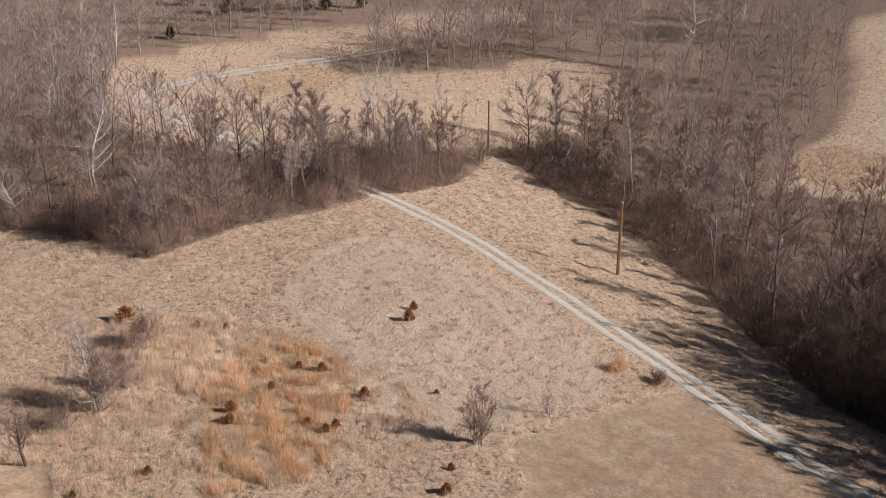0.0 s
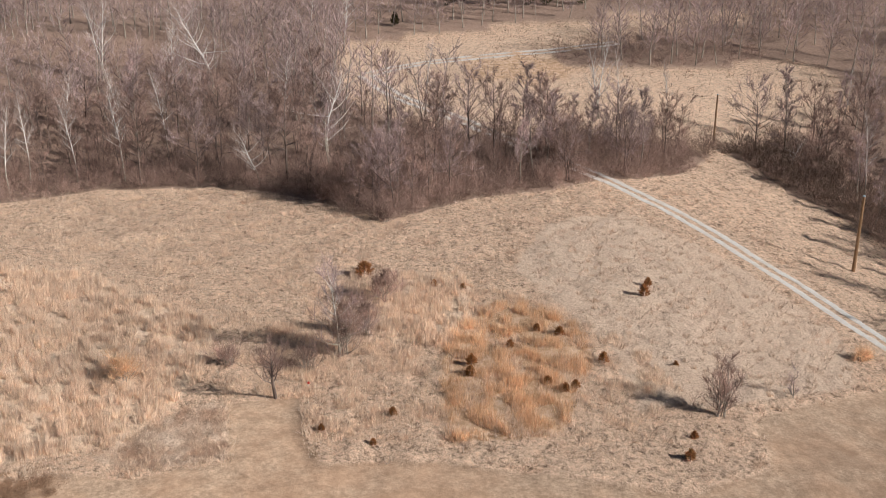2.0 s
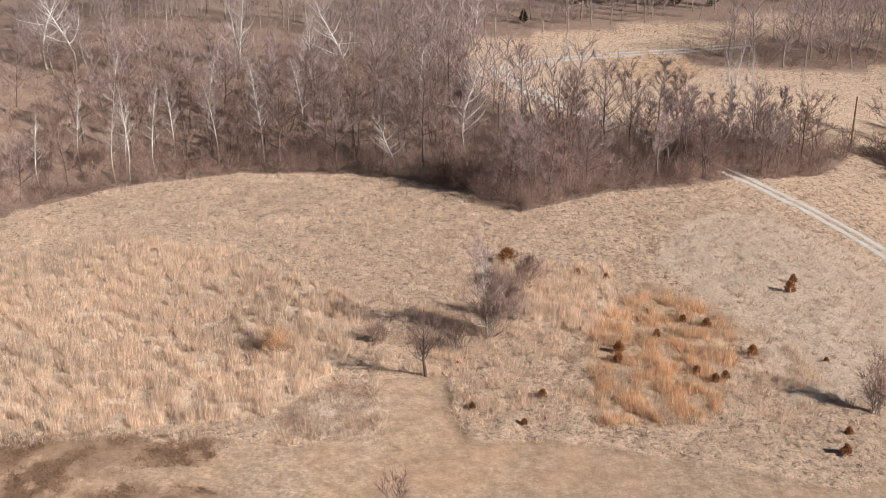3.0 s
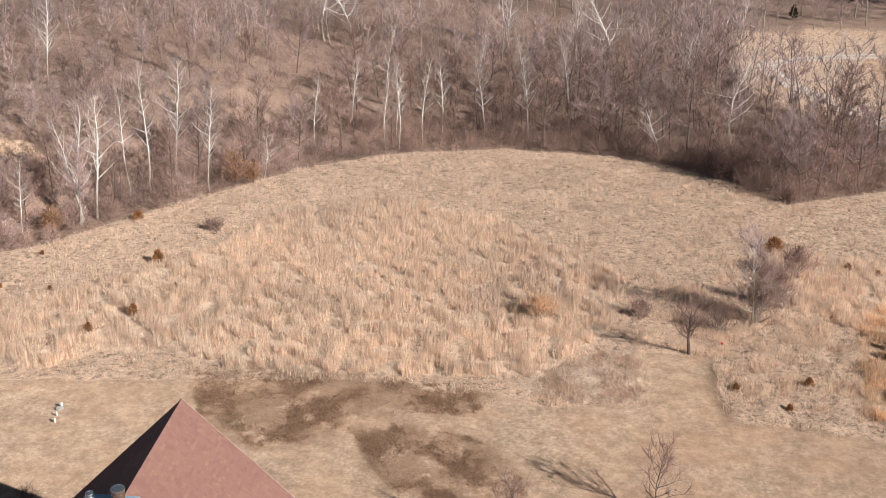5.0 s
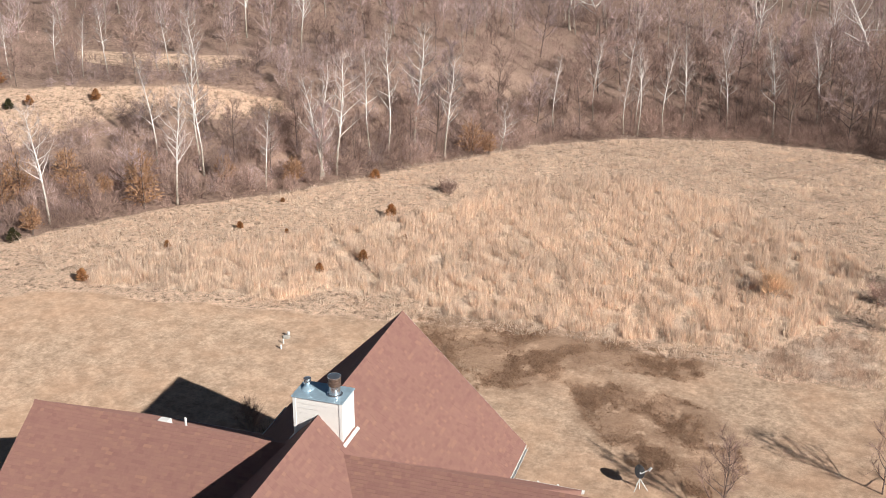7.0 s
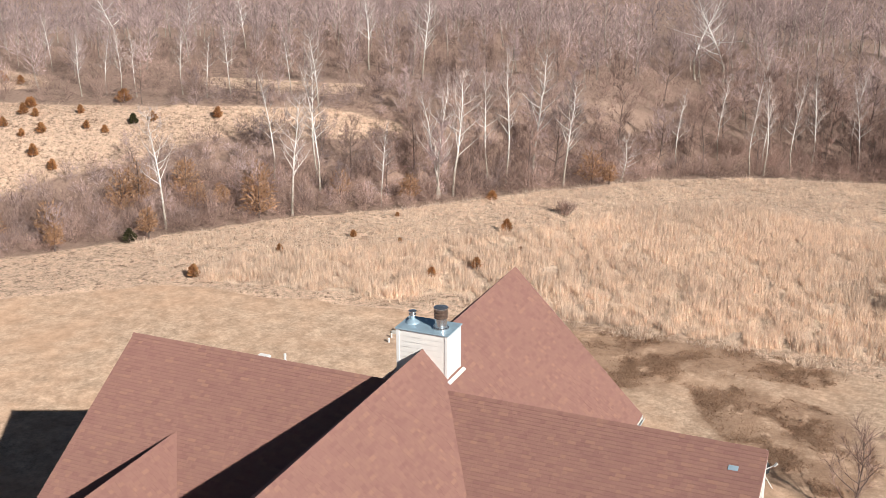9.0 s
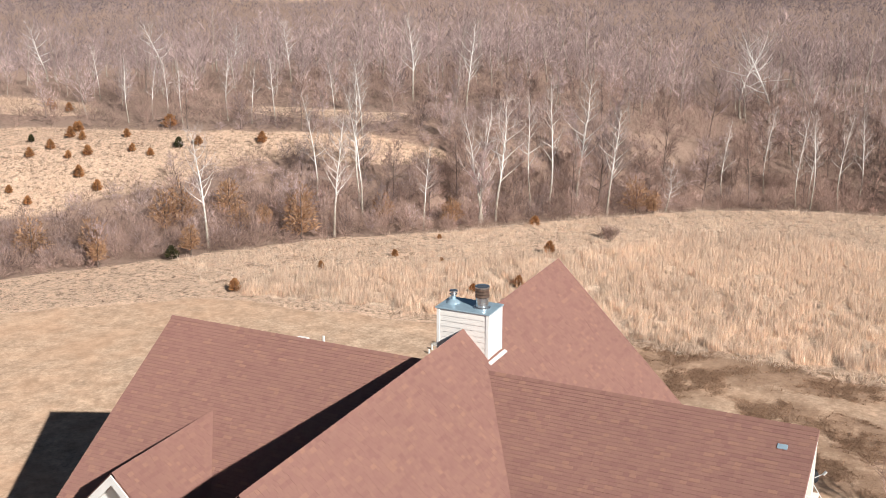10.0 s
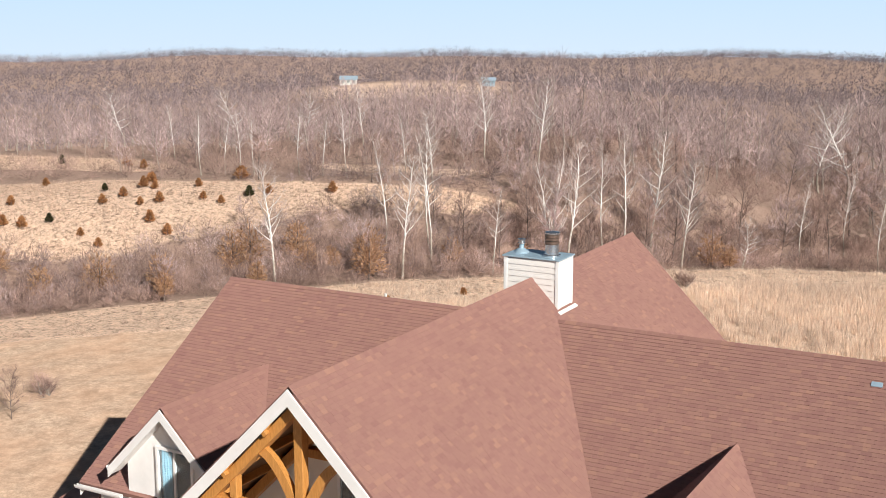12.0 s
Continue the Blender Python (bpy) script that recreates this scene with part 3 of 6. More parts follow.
def roof_face(house, name, origin, along, down, outline, seed, loose=None):
    """One roof slope: a deck with thickness and courses of shingles laid on it. outline: (u, v) in metres on the slope."""
    origin, along, down = Vector(origin), Vector(along).normalized(), Vector(down).normalized()
    up = along.cross(down)
    if up.z < 0:
        up = -up
    rng = np.random.default_rng(seed)
    at = lambda u, v, h=0.0: origin + along * u + down * v + up * h
    bm = bmesh.new()
    slab(bm, [at(u, v) for u, v in outline], 0.2, -up)
    deck = part(name, bm, M["shingle"], house)
    verts, faces = [], []
    u0, u1 = min(p[0] for p in outline), max(p[0] for p in outline)
    v1 = max(p[1] for p in outline)
    rows = int(v1 / 0.143) + 1
    pieces = convex_pieces(outline)
    for r in range(rows):
        lo, hi = r * 0.143, min((r + 1) * 0.143, v1)
        u = u0 - rng.uniform(0, 0.3)
        while u < u1:
            w = rng.choice((0.16, 0.22, 0.28, 0.34))
            thick = rng.choice((0.005, 0.009, 0.013))
            for piece in pieces:
                if u > piece[1][0] or u + w < piece[0][0]:
                    continue
                p = [(u + 0.003, lo), (u + w - 0.003, lo), (u + w - 0.003, hi), (u + 0.003, hi)]
                n = len(piece)
                cx, cy = sum(q[0] for q in piece) / n, sum(q[1] for q in piece) / n
                for (au, av), (bu, bv) in zip(piece, piece[1:] + piece[:1]):
                    a, b = bv - av, au - bu
                    if abs(a) + abs(b) < 1e-9:
                        continue
                    c = a * au + b * av
                    if a * cx + b * cy > c:
                        a, b, c = -a, -b, -c
                    p = clip(p, a, b, c)
                    if len(p) < 3:
                        break
                if len(p) < 3:
                    continue
                span = max(hi - lo, 1e-3)
                top = [at(q[0], q[1], 0.004 + (thick + 0.006) * (q[1] - lo) / span) for q in p]
                low = [at(q[0], q[1], -0.01) for q in p]
                if loose and len(p) == 4 and len(TABS) < 300 and loose[0] < u < loose[1] and loose[2] < lo < loose[3]:
                    TABS.append((deck, top, low))
                    continue
                k, m = len(verts), len(p)
                verts += top + low
                faces.append(tuple(range(k, k + m)))
                for i in range(m):
                    j = (i + 1) % m
                    faces.append((k + i, k + m + i, k + m + j, k + j))
            u += w
    me = raw_mesh("shingle_layer", [tuple(v) for v in verts], faces, M["shingle"])
    tagged(part("shingle_layer", me, None, deck), kind="stuff")
    return deck


def ridge_caps(deck, a, b, left, right, seed):
    """Folded cap shingles along a ridge from a to b; left and right point down the two slopes."""
    rng = np.random.default_rng(seed)
    a, b, left, right = Vector(a), Vector(b), Vector(left).normalized(), Vector(right).normalized()
    d = (b - a).normalized()
    n = int((b - a).length / 0.2)
    verts, faces = [], []
    for i in range(n):
        p, q = a + d * (0.2 * i), a + d * (0.2 * i + 0.28)
        lift0, lift1 = Vector((0, 0, 0.018)), Vector((0, 0, 0.034 + 0.006 * rng.random()))
        k = len(verts)
        verts += [tuple(v) for v in (p + lift0 + left * 0.15, p + lift0, p + lift0 + right * 0.15, q + lift1 + left * 0.15, q + lift1, q + lift1 + right * 0.15, q + left * 0.15, q, q + right * 0.15)]
        faces += [(k, k + 1, k + 4, k + 3), (k + 1, k + 2, k + 5, k + 4), (k + 3, k + 4, k + 7, k + 6), (k + 4, k + 5, k + 8, k + 7)]
    tagged(part("ridge_cap", raw_mesh("ridge_cap", verts, faces, M["shingle"]), None, deck), kind="stuff")


house = thing("house", "large cream-sided house with a reddish-brown shingle roof", "house")
root2 = math.sqrt(2)
hi_run, cx_len = EAVE * root2, math.hypot(1, PITCH)
valley_y = (TOP - EAVE - CROSS) / PITCH          # where the high eave meets the cross roof, from the cross ridge
meet = TOP - CROSS
for side, nm in ((1, "east"), (-1, "west")):
    c = lambda y: y - FRONT
    shape = [(0, 0), (c(RY) - 0.0, 0), (BACK - FRONT, 0), (BACK - FRONT, hi_run), (c(RY - valley_y), hi_run), (c(RY), meet * root2), (c(RY + valley_y), hi_run), (0, hi_run)]
    loose = (0.5, 6.0, 0.6, 3.4) if side == 1 else None
    deck = roof_face(house, "high_roof", (RX, FRONT, TOP), (0, 1, 0), (side, 0, -1), shape, 10 + side, loose)
    if side == 1:
        ridge_caps(deck, (RX, FRONT, TOP), (RX, BACK, TOP), (-1, 0, -1), (1, 0, -1), 5)
for side, nm in ((-1, "front"), (1, "back")):
    for end in (1, -1):
        far = (EAST if end == 1 else WEST) - RX - (3.6 if end == 1 and side == 1 else 0)
        start, mid_u = end * meet, end * EAVE
        shape = [(start, 0), (far, 0), (far, RUN * cx_len), (mid_u, RUN * cx_len), (mid_u, -valley_y * cx_len)]
        deck = roof_face(house, "cross_roof", (RX, RY, CROSS), (1, 0, 0), (0, side, -PITCH), shape, 30 + 3 * side + end)
        if side == -1:
            a, b = (RX + end * meet, RY, CROSS), (RX + far, RY, CROSS)
            ridge_caps(deck, a, b, (0, -1, -PITCH), (0, 1, -PITCH), 40 + end)


def fascia_run(points, high=0.26, thick=0.04, out=(0, 0, 0), name="fascia"):
    """A white board under a roof edge."""
    for a, b in zip(points, points[1:]):
        bm = bmesh.new()
        a, b, o = Vector(a), Vector(b), Vector(out)
        d = Vector((0, 0, -high))
        quad = [a, b, b + d, a + d]
        slab(bm, [p + o for p in quad], thick, o.normalized())
        part(name, bm, M["white"], house)


Z_EAVE, Z_CE = TOP - EAVE, CROSS - PITCH * RUN
for y, out in ((FRONT, (0, -0.03, 0)), (BACK, (0, 0.03, 0))):
    for side in (1, -1):
        fascia_run([(RX, y, TOP - 0.05), (RX + side * EAVE, y, Z_EAVE - 0.05)], 0.42 if y == FRONT else 0.3, 0.05, out, "rake_board")
for x, out in ((EAST, (0.03, 0, 0)), (WEST, (-0.03, 0, 0))):
    for side in (1, -1) if x == WEST else (-1,):
        fascia_run([(x - 3 * out[0], RY, CROSS - 0.2), (x - 3 * out[0], RY + side * RUN, Z_CE - 0.2)], 0.24, 0.05, out, "rake_board")


def gutter(a, b, out):
    """A white half-round gutter along an eave."""
    bm = bmesh.new()
    a, b, o = Vector(a), Vector(b), Vector(out).normalized()
    prof = [(0.0, 0.0), (0.0, -0.12), (0.09, -0.13), (0.13, -0.06), (0.14, 0.0), (0.125, 0.0), (0.115, -0.05), (0.085, -0.11), (0.015, -0.105), (0.015, 0.0)]
    rings = [[bm.verts.new(p + o * u + Vector((0, 0, w))) for u, w in prof] for p in (a, b)]
    n = len(prof)
    for k in range(n):
        bm.faces.new((rings[0][k], rings[0][(k + 1) % n], rings[1][(k + 1) % n], rings[1][k]))
    bm.faces.new(rings[0])
    bm.faces.new(rings[1][::-1])
    part("gutter", bm, M["white"], house, "white metal eave gutter")


gutter((RX + EAVE, RY + 7.3, Z_EAVE - 0.06), (RX + EAVE, BACK - 0.1, Z_EAVE - 0.06), (1, 0, 0))
gutter((RX - EAVE, RY + 7.3, Z_EAVE - 0.06), (RX - EAVE, BACK - 0.1, Z_EAVE - 0.06), (-1, 0, 0))
gutter((RX + EAVE, FRONT + 0.1, Z_EAVE - 0.06), (RX + EAVE, RY - 7.3, Z_EAVE - 0.06), (1, 0, 0))
gutter((RX - EAVE, FRONT + 0.1, Z_EAVE - 0.06), (RX - EAVE, RY - 7.3, Z_EAVE - 0.06), (-1, 0, 0))
for x0, x1 in ((WEST - 0.1, -29.75), (-25.4, RX - EAVE), (RX + EAVE, -13.5), (-9.0, EAST)):
    gutter((x0, RY - RUN, Z_CE - 0.06), (x1, RY - RUN, Z_CE - 0.06), (0, -1, 0))
gutter((WEST, RY + RUN, Z_CE - 0.06), (RX - EAVE, RY + RUN, Z_CE - 0.06), (0, 1, 0))
gutter((RX + EAVE, RY + RUN, Z_CE - 0.06), (EAST - 3.6, RY + RUN, Z_CE - 0.06), (0, 1, 0))


def gable_wall(name, pts, inward, mat, label=""):
    bm = bmesh.new()
    slab(bm, pts, 0.2, inward)
    return part(name, bm, mat, house, label)


def siding_boards(wall, lo, hi, z0, z1, plane, axis, peak=None, step=0.18, mat="siding"):
    """Lap boards on a wall face; peak: (middle, top, slope) cuts them to a gable."""
    z, boards = z0, 0
    while z < z1 and boards < 70:
        a, b = lo, hi
        if peak:
            half = (peak[1] - (z + step)) / peak[2]
            a, b = max(lo, peak[0] - half), min(hi, peak[0] + half)
        if b - a > 0.2:
            bm = bmesh.new()
            face, sign = plane
            prof = [(0.0, z), (sign * 0.03, z), (sign * 0.008, z + step), (0.0, z + step)]
            rings = []
            for s in (a, b):
                rings.append([bm.verts.new((s, face + o, h) if axis == "x" else (face + o, s, h)) for o, h in prof])
            for k in range(4):
                bm.faces.new((rings[0][k], rings[0][(k + 1) % 4], rings[1][(k + 1) % 4], rings[1][k]))
            bm.faces.new(rings[0])
            bm.faces.new(rings[1][::-1])
            part("siding_board", bm, M[mat], wall)
            boards += 1
        z += step


part("end_board", box(bmesh.new(), (EAST - 0.3, RY + 0.02, CROSS - 2.3), (EAST - 0.06, RY + 0.3, CROSS - 0.12), 0.02), M["siding"], house)
bm = bmesh.new()
slab(bm, [(EAST - 0.3, RY + 0.02, CROSS - 0.3), (EAST - 0.3, RY + 0.02, CROSS - 2.3), (EAST - 0.3, RY - 1.9, CROSS - 2.3), (EAST - 0.3, RY - 1.9, CROSS - 1.6)], 0.1, (-1, 0, 0))
part("end_panel", bm, M["siding"], house, "cream gable panel")
part("end_bracket", box(bmesh.new(), (EAST - 0.3, RY + 0.0, CROSS - 2.45), (EAST + 0.12, RY + 0.34, CROSS - 2.3), 0.02), M["white"], house)
gutter((EAST - 3.6, RY + RUN, Z_CE - 0.06), (EAST - 3.5, RY + RUN, Z_CE - 0.06), (0, 1, 0))
# walls: the cross wing's gable ends, its long sides, and the high wing's sides and back
IN = 0.55
for x, inward in ((EAST - 4.8, (-1, 0, 0)), (WEST + 0.4, (1, 0, 0))):
    z_s = CROSS - PITCH * (RUN - IN) - 0.25
    w = gable_wall("end_wall", [(x, RY - RUN + IN, GROUND), (x, RY + RUN - IN, GROUND), (x, RY + RUN - IN, z_s), (x, RY, CROSS - 0.25), (x, RY - RUN + IN, z_s)], inward, M["siding"])
    if x > RX:
        siding_boards(w, RY - RUN + IN, RY + RUN - IN, 0.6, CROSS - 0.4, (x, 1), "y", (RY, CROSS - 0.25, PITCH))
for y, inward in ((RY - RUN + IN, (0, 1, 0)), (RY + RUN - IN, (0, -1, 0))):
    z_s = CROSS - PITCH * (RUN - IN) - 0.25
    for a, b in ((WEST + 0.6, RX - EAVE + 0.3), (RX + EAVE - 0.3, EAST - 5.0)):
        gable_wall("side_wall", [(a, y, GROUND), (b, y, GROUND), (b, y, z_s), (a, y, z_s)], inward, M["siding"])
for side in (1, -1):
    x, z_s = RX + side * (EAVE - 0.6), TOP - (EAVE - 0.6) - 0.3
    for a, b in ((27.2, RY - RUN + IN), (RY + RUN - IN, BACK - 0.5)):
        gable_wall("side_wall", [(x, a, GROUND), (x, b, GROUND), (x, b, z_s), (x, a, z_s)], (-side, 0, 0), M["siding"])
hw = EAVE - 0.6
for y, inward in ((BACK - 0.5, (0, -1, 0)), (27.0, (0, 1, 0))):
    gable_wall("gable_wall", [(RX - hw, y, GROUND), (RX + hw, y, GROUND), (RX + hw, y, TOP - hw - 0.3), (RX, y, TOP - 0.3), (RX - hw, y, TOP - hw - 0.3)], inward, M["siding"])

# the open timber gable over the front porch
for side in (1, -1):
    bm = bmesh.new()
    p = [(RX, FRONT + 0.06, TOP - 0.25), (RX, 27.0, TOP - 0.25), (RX + side * EAVE, 27.0, Z_EAVE - 0.25), (RX + side * EAVE, FRONT + 0.06, Z_EAVE - 0.25)]
    slab(bm, p, 0.04)
    part("porch_ceiling", bm, M["ceiling_wood"], house, "dark stained board ceiling")
    for run in (0.9, 2.2, 3.5, 4.8):
        bm = bmesh.new()
        beam(bm, (RX + side * run, FRONT + 0.1, TOP - run - 0.42), (RX + side * run, 27.0, TOP - run - 0.42), 0.14, 0.24, (side, 0, 1), 0.01)
        part("purlin", bm, M["timber"], house)
    for y in (FRONT + 0.45, 26.6):
        bm = bmesh.new()
        beam(bm, (RX, y, TOP - 0.62), (RX + side * EAVE * 0.97, y, Z_EAVE - 0.44), 0.26, 0.42, (0, 1, 0), 0.015)
        part("truss_rafter", bm, M["timber"], house, "honey-coloured fir rafter")
        bm = bmesh.new()
        beam(bm, (RX + side * 2.05, y, 6.15), (RX + side * 2.05, y, TOP - 2.45), 0.22, 0.24, (0, 1, 0), 0.015)
        part("queen_post", bm, M["timber"], house)
        bm_arc, ring = bmesh.new(), None
        for k in range(11):
            s = k / 10
            mid = Vector((RX + side * (1.34 - 1.24 * s), y, 7.62 - 1.5 * s**1.9))
            slope = Vector((-side * 1.24, 0, -1.5 * 1.9 * s**0.9 - 0.05)).normalized()
            across = Vector((slope.z, 0, -slope.x)) * 0.125
            rim = [bm_arc.verts.new(mid + across * a + Vector((0, 0.09 * b, 0))) for a, b in ((1, 1), (1, -1), (-1, -1), (-1, 1))]
            if ring:
                for e in range(4):
                    bm_arc.faces.new((ring[e], ring[(e + 1) % 4], rim[(e + 1) % 4], rim[e]))
            else:
                bm_arc.faces.new(rim[::-1])
            ring = rim
        bm_arc.faces.new(ring)
        part("curved_brace", bm_arc, M["timber"], house, "curved honey-coloured fir brace")
for y in (FRONT + 0.45, 26.6):
    bm = bmesh.new()
    beam(bm, (RX, y, 6.0), (RX, y, TOP - 0.7), 0.26, 0.26, (0, 1, 0), 0.015)
    part("king_post", bm, M["timber"], house, "honey-coloured fir king post")
    bm = bmesh.new()
    beam(bm, (RX - 2.95, y, 6.0), (RX + 2.95, y, 6.0), 0.26, 0.3, (0, 1, 0), 0.015)
    part("tie_beam", bm, M["timber"], house)
    for side in (1, -1):
        bm = bmesh.new()
        beam(bm, (RX + side * 5.0, y, GROUND), (RX + side * 5.0, y, 4.3), 0.3, 0.3, (0, 1, 0), 0.02)
        part("porch_post", bm, M["timber"], house)


def window_unit(parent, x0, x1, y, z0, z1, out=-1, bars=1, curtain=False):
    """A framed window proud of the wall, with a dark sheet for the unlit room behind the glass."""
    win = part("window", box(bmesh.new(), (x0 - 0.02, y, z0 - 0.02), (x1 + 0.02, y + 0.015 * out, z1 + 0.02)), M["dark_metal"], parent)
    for a, b in (((x0 - 0.1, z0 - 0.1), (x0, z1 + 0.1)), ((x1, z0 - 0.1), (x1 + 0.1, z1 + 0.1)), ((x0, z1), (x1, z1 + 0.1)), ((x0, z0 - 0.1), (x1, z0))):
        part("frame", box(bmesh.new(), (a[0], y, a[1]), (b[0], y + 0.11 * out, b[1]), 0.006), M["white"], win)
    pane = part("pane", box(bmesh.new(), (x0, y + 0.08 * out, z0), (x1, y + 0.09 * out, z1)), M["glass"], win)
    pane.visible_shadow = False
    for k in range(1, bars + 1):
        xm = x0 + (x1 - x0) * k / (bars + 1)
        part("mullion", box(bmesh.new(), (xm - 0.04, y + 0.02 * out, z0), (xm + 0.04, y + 0.105 * out, z1), 0.004), M["white"], win)
    if curtain:
        bm = bmesh.new()
        rows = []
        for k in range(13):
            xk = x0 + 0.12 + 0.42 * k / 12
            rows.append((bm.verts.new((xk, y + (0.04 + 0.015 * math.sin(k * 2.1)) * out, z0 + 0.05)), bm.verts.new((xk, y + (0.04 + 0.012 * math.sin(k * 2.1 + 0.4)) * out, z1 - 0.02))))
        for a, b in zip(rows, rows[1:]):
            bm.faces.new((a[0], b[0], b[1], a[1]))
        part("curtain", bm, M["curtain"], win, "pale blue hanging curtain")
    return win


window_unit(house, RX - 1.7, RX - 0.25, 26.98, 4.2, 7.0)
window_unit(house, RX + 0.25, RX + 1.7, 26.98, 4.2, 7.0)

# dormers on the front slope
DZ, DF, DHALF = 6.3, 26.8, 2.25
for dx in (-27.63, -11.26):
    reach = RY - (CROSS - DZ) / PITCH - DF
    low_reach = RY - (CROSS - DZ + DHALF) / PITCH - DF
    for side in (1, -1):
        shape = [(0, 0), (reach, 0), (low_reach, DHALF * root2), (0, DHALF * root2)]
        deck = roof_face(house, "dormer_roof", (dx, DF, DZ), (0, 1, 0), (side, 0, -1), shape, int(60 + dx + side))
        if side == 1:
            ridge_caps(deck, (dx, DF, DZ), (dx, DF + reach - 0.15, DZ), (-1, 0, -1), (1, 0, -1), int(80 + dx))
        fascia_run([(dx, DF, DZ - 0.05), (dx + side * DHALF, DF, DZ - DHALF - 0.05)], 0.34, 0.05, (0, -0.03, 0), "rake_board")
        gutter((dx + side * DHALF, DF, DZ - DHALF - 0.05), (dx + side * DHALF, DF + low_reach, DZ - DHALF - 0.05), (side, 0, 0))
        bm = bmesh.new()
        slab(bm, [(dx, DF + 0.02, DZ - 0.3), (dx, DF + 0.55, DZ - 0.3), (dx + side * DHALF, DF + 0.55, DZ - DHALF - 0.3), (dx + side * DHALF, DF + 0.02, DZ - DHALF - 0.3)], 0.03)
        part("soffit", bm, M["white"], house)
    half, yw = DHALF - 0.32, DF + 0.5
    pts = [(dx - half, yw, 2.4), (dx + half, yw, 2.4), (dx + half, yw, DZ - half - 0.2), (dx, yw, DZ - 0.2), (dx - half, yw, DZ - half - 0.2)]
    w = gable_wall("dormer_wall", pts, (0, 1, 0), M["white"])
    for side in (1, -1):
        x = dx + side * half
        gable_wall("dormer_cheek", [(x, yw + 0.21, 2.4), (x, yw + 3.0, 4.6), (x, yw + 3.0, DZ - half - 0.2), (x, yw + 0.21, DZ - half - 0.2)], (-side, 0, 0), M["white"])
    window_unit(house, dx - 0.55, dx + 0.75, yw, 2.95, 4.75, -1, 1, True)

# low porch roof round the west end
bm = bmesh.new()
slab(bm, [(WEST + 0.2, RY - RUN - 2.6, 1.7), (WEST + 0.2, RY - RUN + 3, 2.7), (WEST - 2.6, RY - RUN + 3, 1.55), (WEST - 2.6, RY - RUN - 2.6, 0.9)], 0.2)
part("porch_roof", bm, M["shingle"], house)

# chimney on the high ridge
chimney = thing("chimney", "white lap-sided chimney chase straddling the shingle roof ridge", "chimney")
CX0, CX1, CY0, CY1, CTOP = -20.42, -18.42, 35.94, 37.14, 10.16
core = part("chase", box(bmesh.new(), (CX0 + 0.03, CY0 + 0.03, 8.3), (CX1 - 0.03, CY1 - 0.03, CTOP)), M["chimney_siding"], chimney)
z = 8.32
while z < CTOP - 0.1:
    for axis, face, sign, lo, hi in (("x", CY0 + 0.03, -1, CX0 + 0.1, CX1 - 0.1), ("x", CY1 - 0.03, 1, CX0 + 0.1, CX1 - 0.1), ("y", CX1 - 0.03, 1, CY0 + 0.1, CY1 - 0.1), ("y", CX0 + 0.03, -1, CY0 + 0.1, CY1 - 0.1)):
        bm = bmesh.new()
        top = min(z + 0.2, CTOP)
        prof = [(0.0, z), (sign * 0.028, z), (sign * 0.004, top), (0.0, top)]
        rings = [[bm.verts.new((s, face + o, h) if axis == "x" else (face + o, s, h)) for o, h in prof] for s in (lo, hi)]
        for k in range(4):
            bm.faces.new((rings[0][k], rings[0][(k + 1) % 4], rings[1][(k + 1) % 4], rings[1][k]))
        part("siding_board", bm, M["chimney_siding"], core)
    z += 0.2
for x in (CX0, CX1 - 0.11):
    for y in (CY0 - 0.012, CY1 - 0.098):
        part("corner_board", box(bmesh.new(), (x - 0.006, y, 8.3), (x + 0.116, y + 0.11, CTOP), 0.006), M["white"], chimney, "white corner trim board")
cap = part("metal_cap", box(bmesh.new(), (CX0 - 0.05, CY0 - 0.05, CTOP), (CX1 + 0.05, CY1 + 0.05, CTOP + 0.05), 0.01), M["metal_cap"], chimney, "sheet metal chase cap, blue-grey with sky reflection in its colour")
for side in (1, -1):
    bm2 = bmesh.new()
    x = CX1 if side == 1 else CX0
    zc = TOP - abs(x - RX)
    slab(bm2, [(x - 0.12 * (side == 1), CY0 - 0.14, zc + 0.05), (x + 0.16 * side, CY0 - 0.14, zc - 0.1), (x + 0.16 * side, CY1 + 0.14, zc - 0.1), (x - 0.12 * (side == 1), CY1 + 0.14, zc + 0.05)], 0.03)
    part("base_flashing", bm2, M["white"], chimney, "white flashing at the roof")
flue = part("flue_pipe", lathe(bmesh.new(), [(0.30, 0), (0.30, 0.04), (0.235, 0.07), (0.22, 0.36), (0.235, 0.37), (0.235, 0.40)], (-18.92, 36.5, CTOP + 0.05), 24), M["steel"], chimney, "shiny stainless flue collar")
for k in range(3):
    part("louvre_band", lathe(bmesh.new(), [(0.20, 0), (0.25, 0.02), (0.25, 0.08), (0.215, 0.11)], (-18.92, 36.5, CTOP + 0.45 + 0.115 * k), 24), M["rust"], flue, "brown heat-stained louvre ring")
part("rain_cap", lathe(bmesh.new(), [(0.25, 0), (0.262, 0.01), (0.262, 0.05), (0.2, 0.07), (0.03, 0.085)], (-18.92, 36.5, CTOP + 0.795), 24), M["steel"], flue)
vent = part("vent_pipe", lathe(bmesh.new(), [(0.26, 0), (0.24, 0.03), (0.12, 0.13), (0.085, 0.14), (0.085, 0.34)], (-20.08, 36.6, CTOP + 0.05), 20), M["metal_cap"], chimney, "conical flashing with small vent pipe")
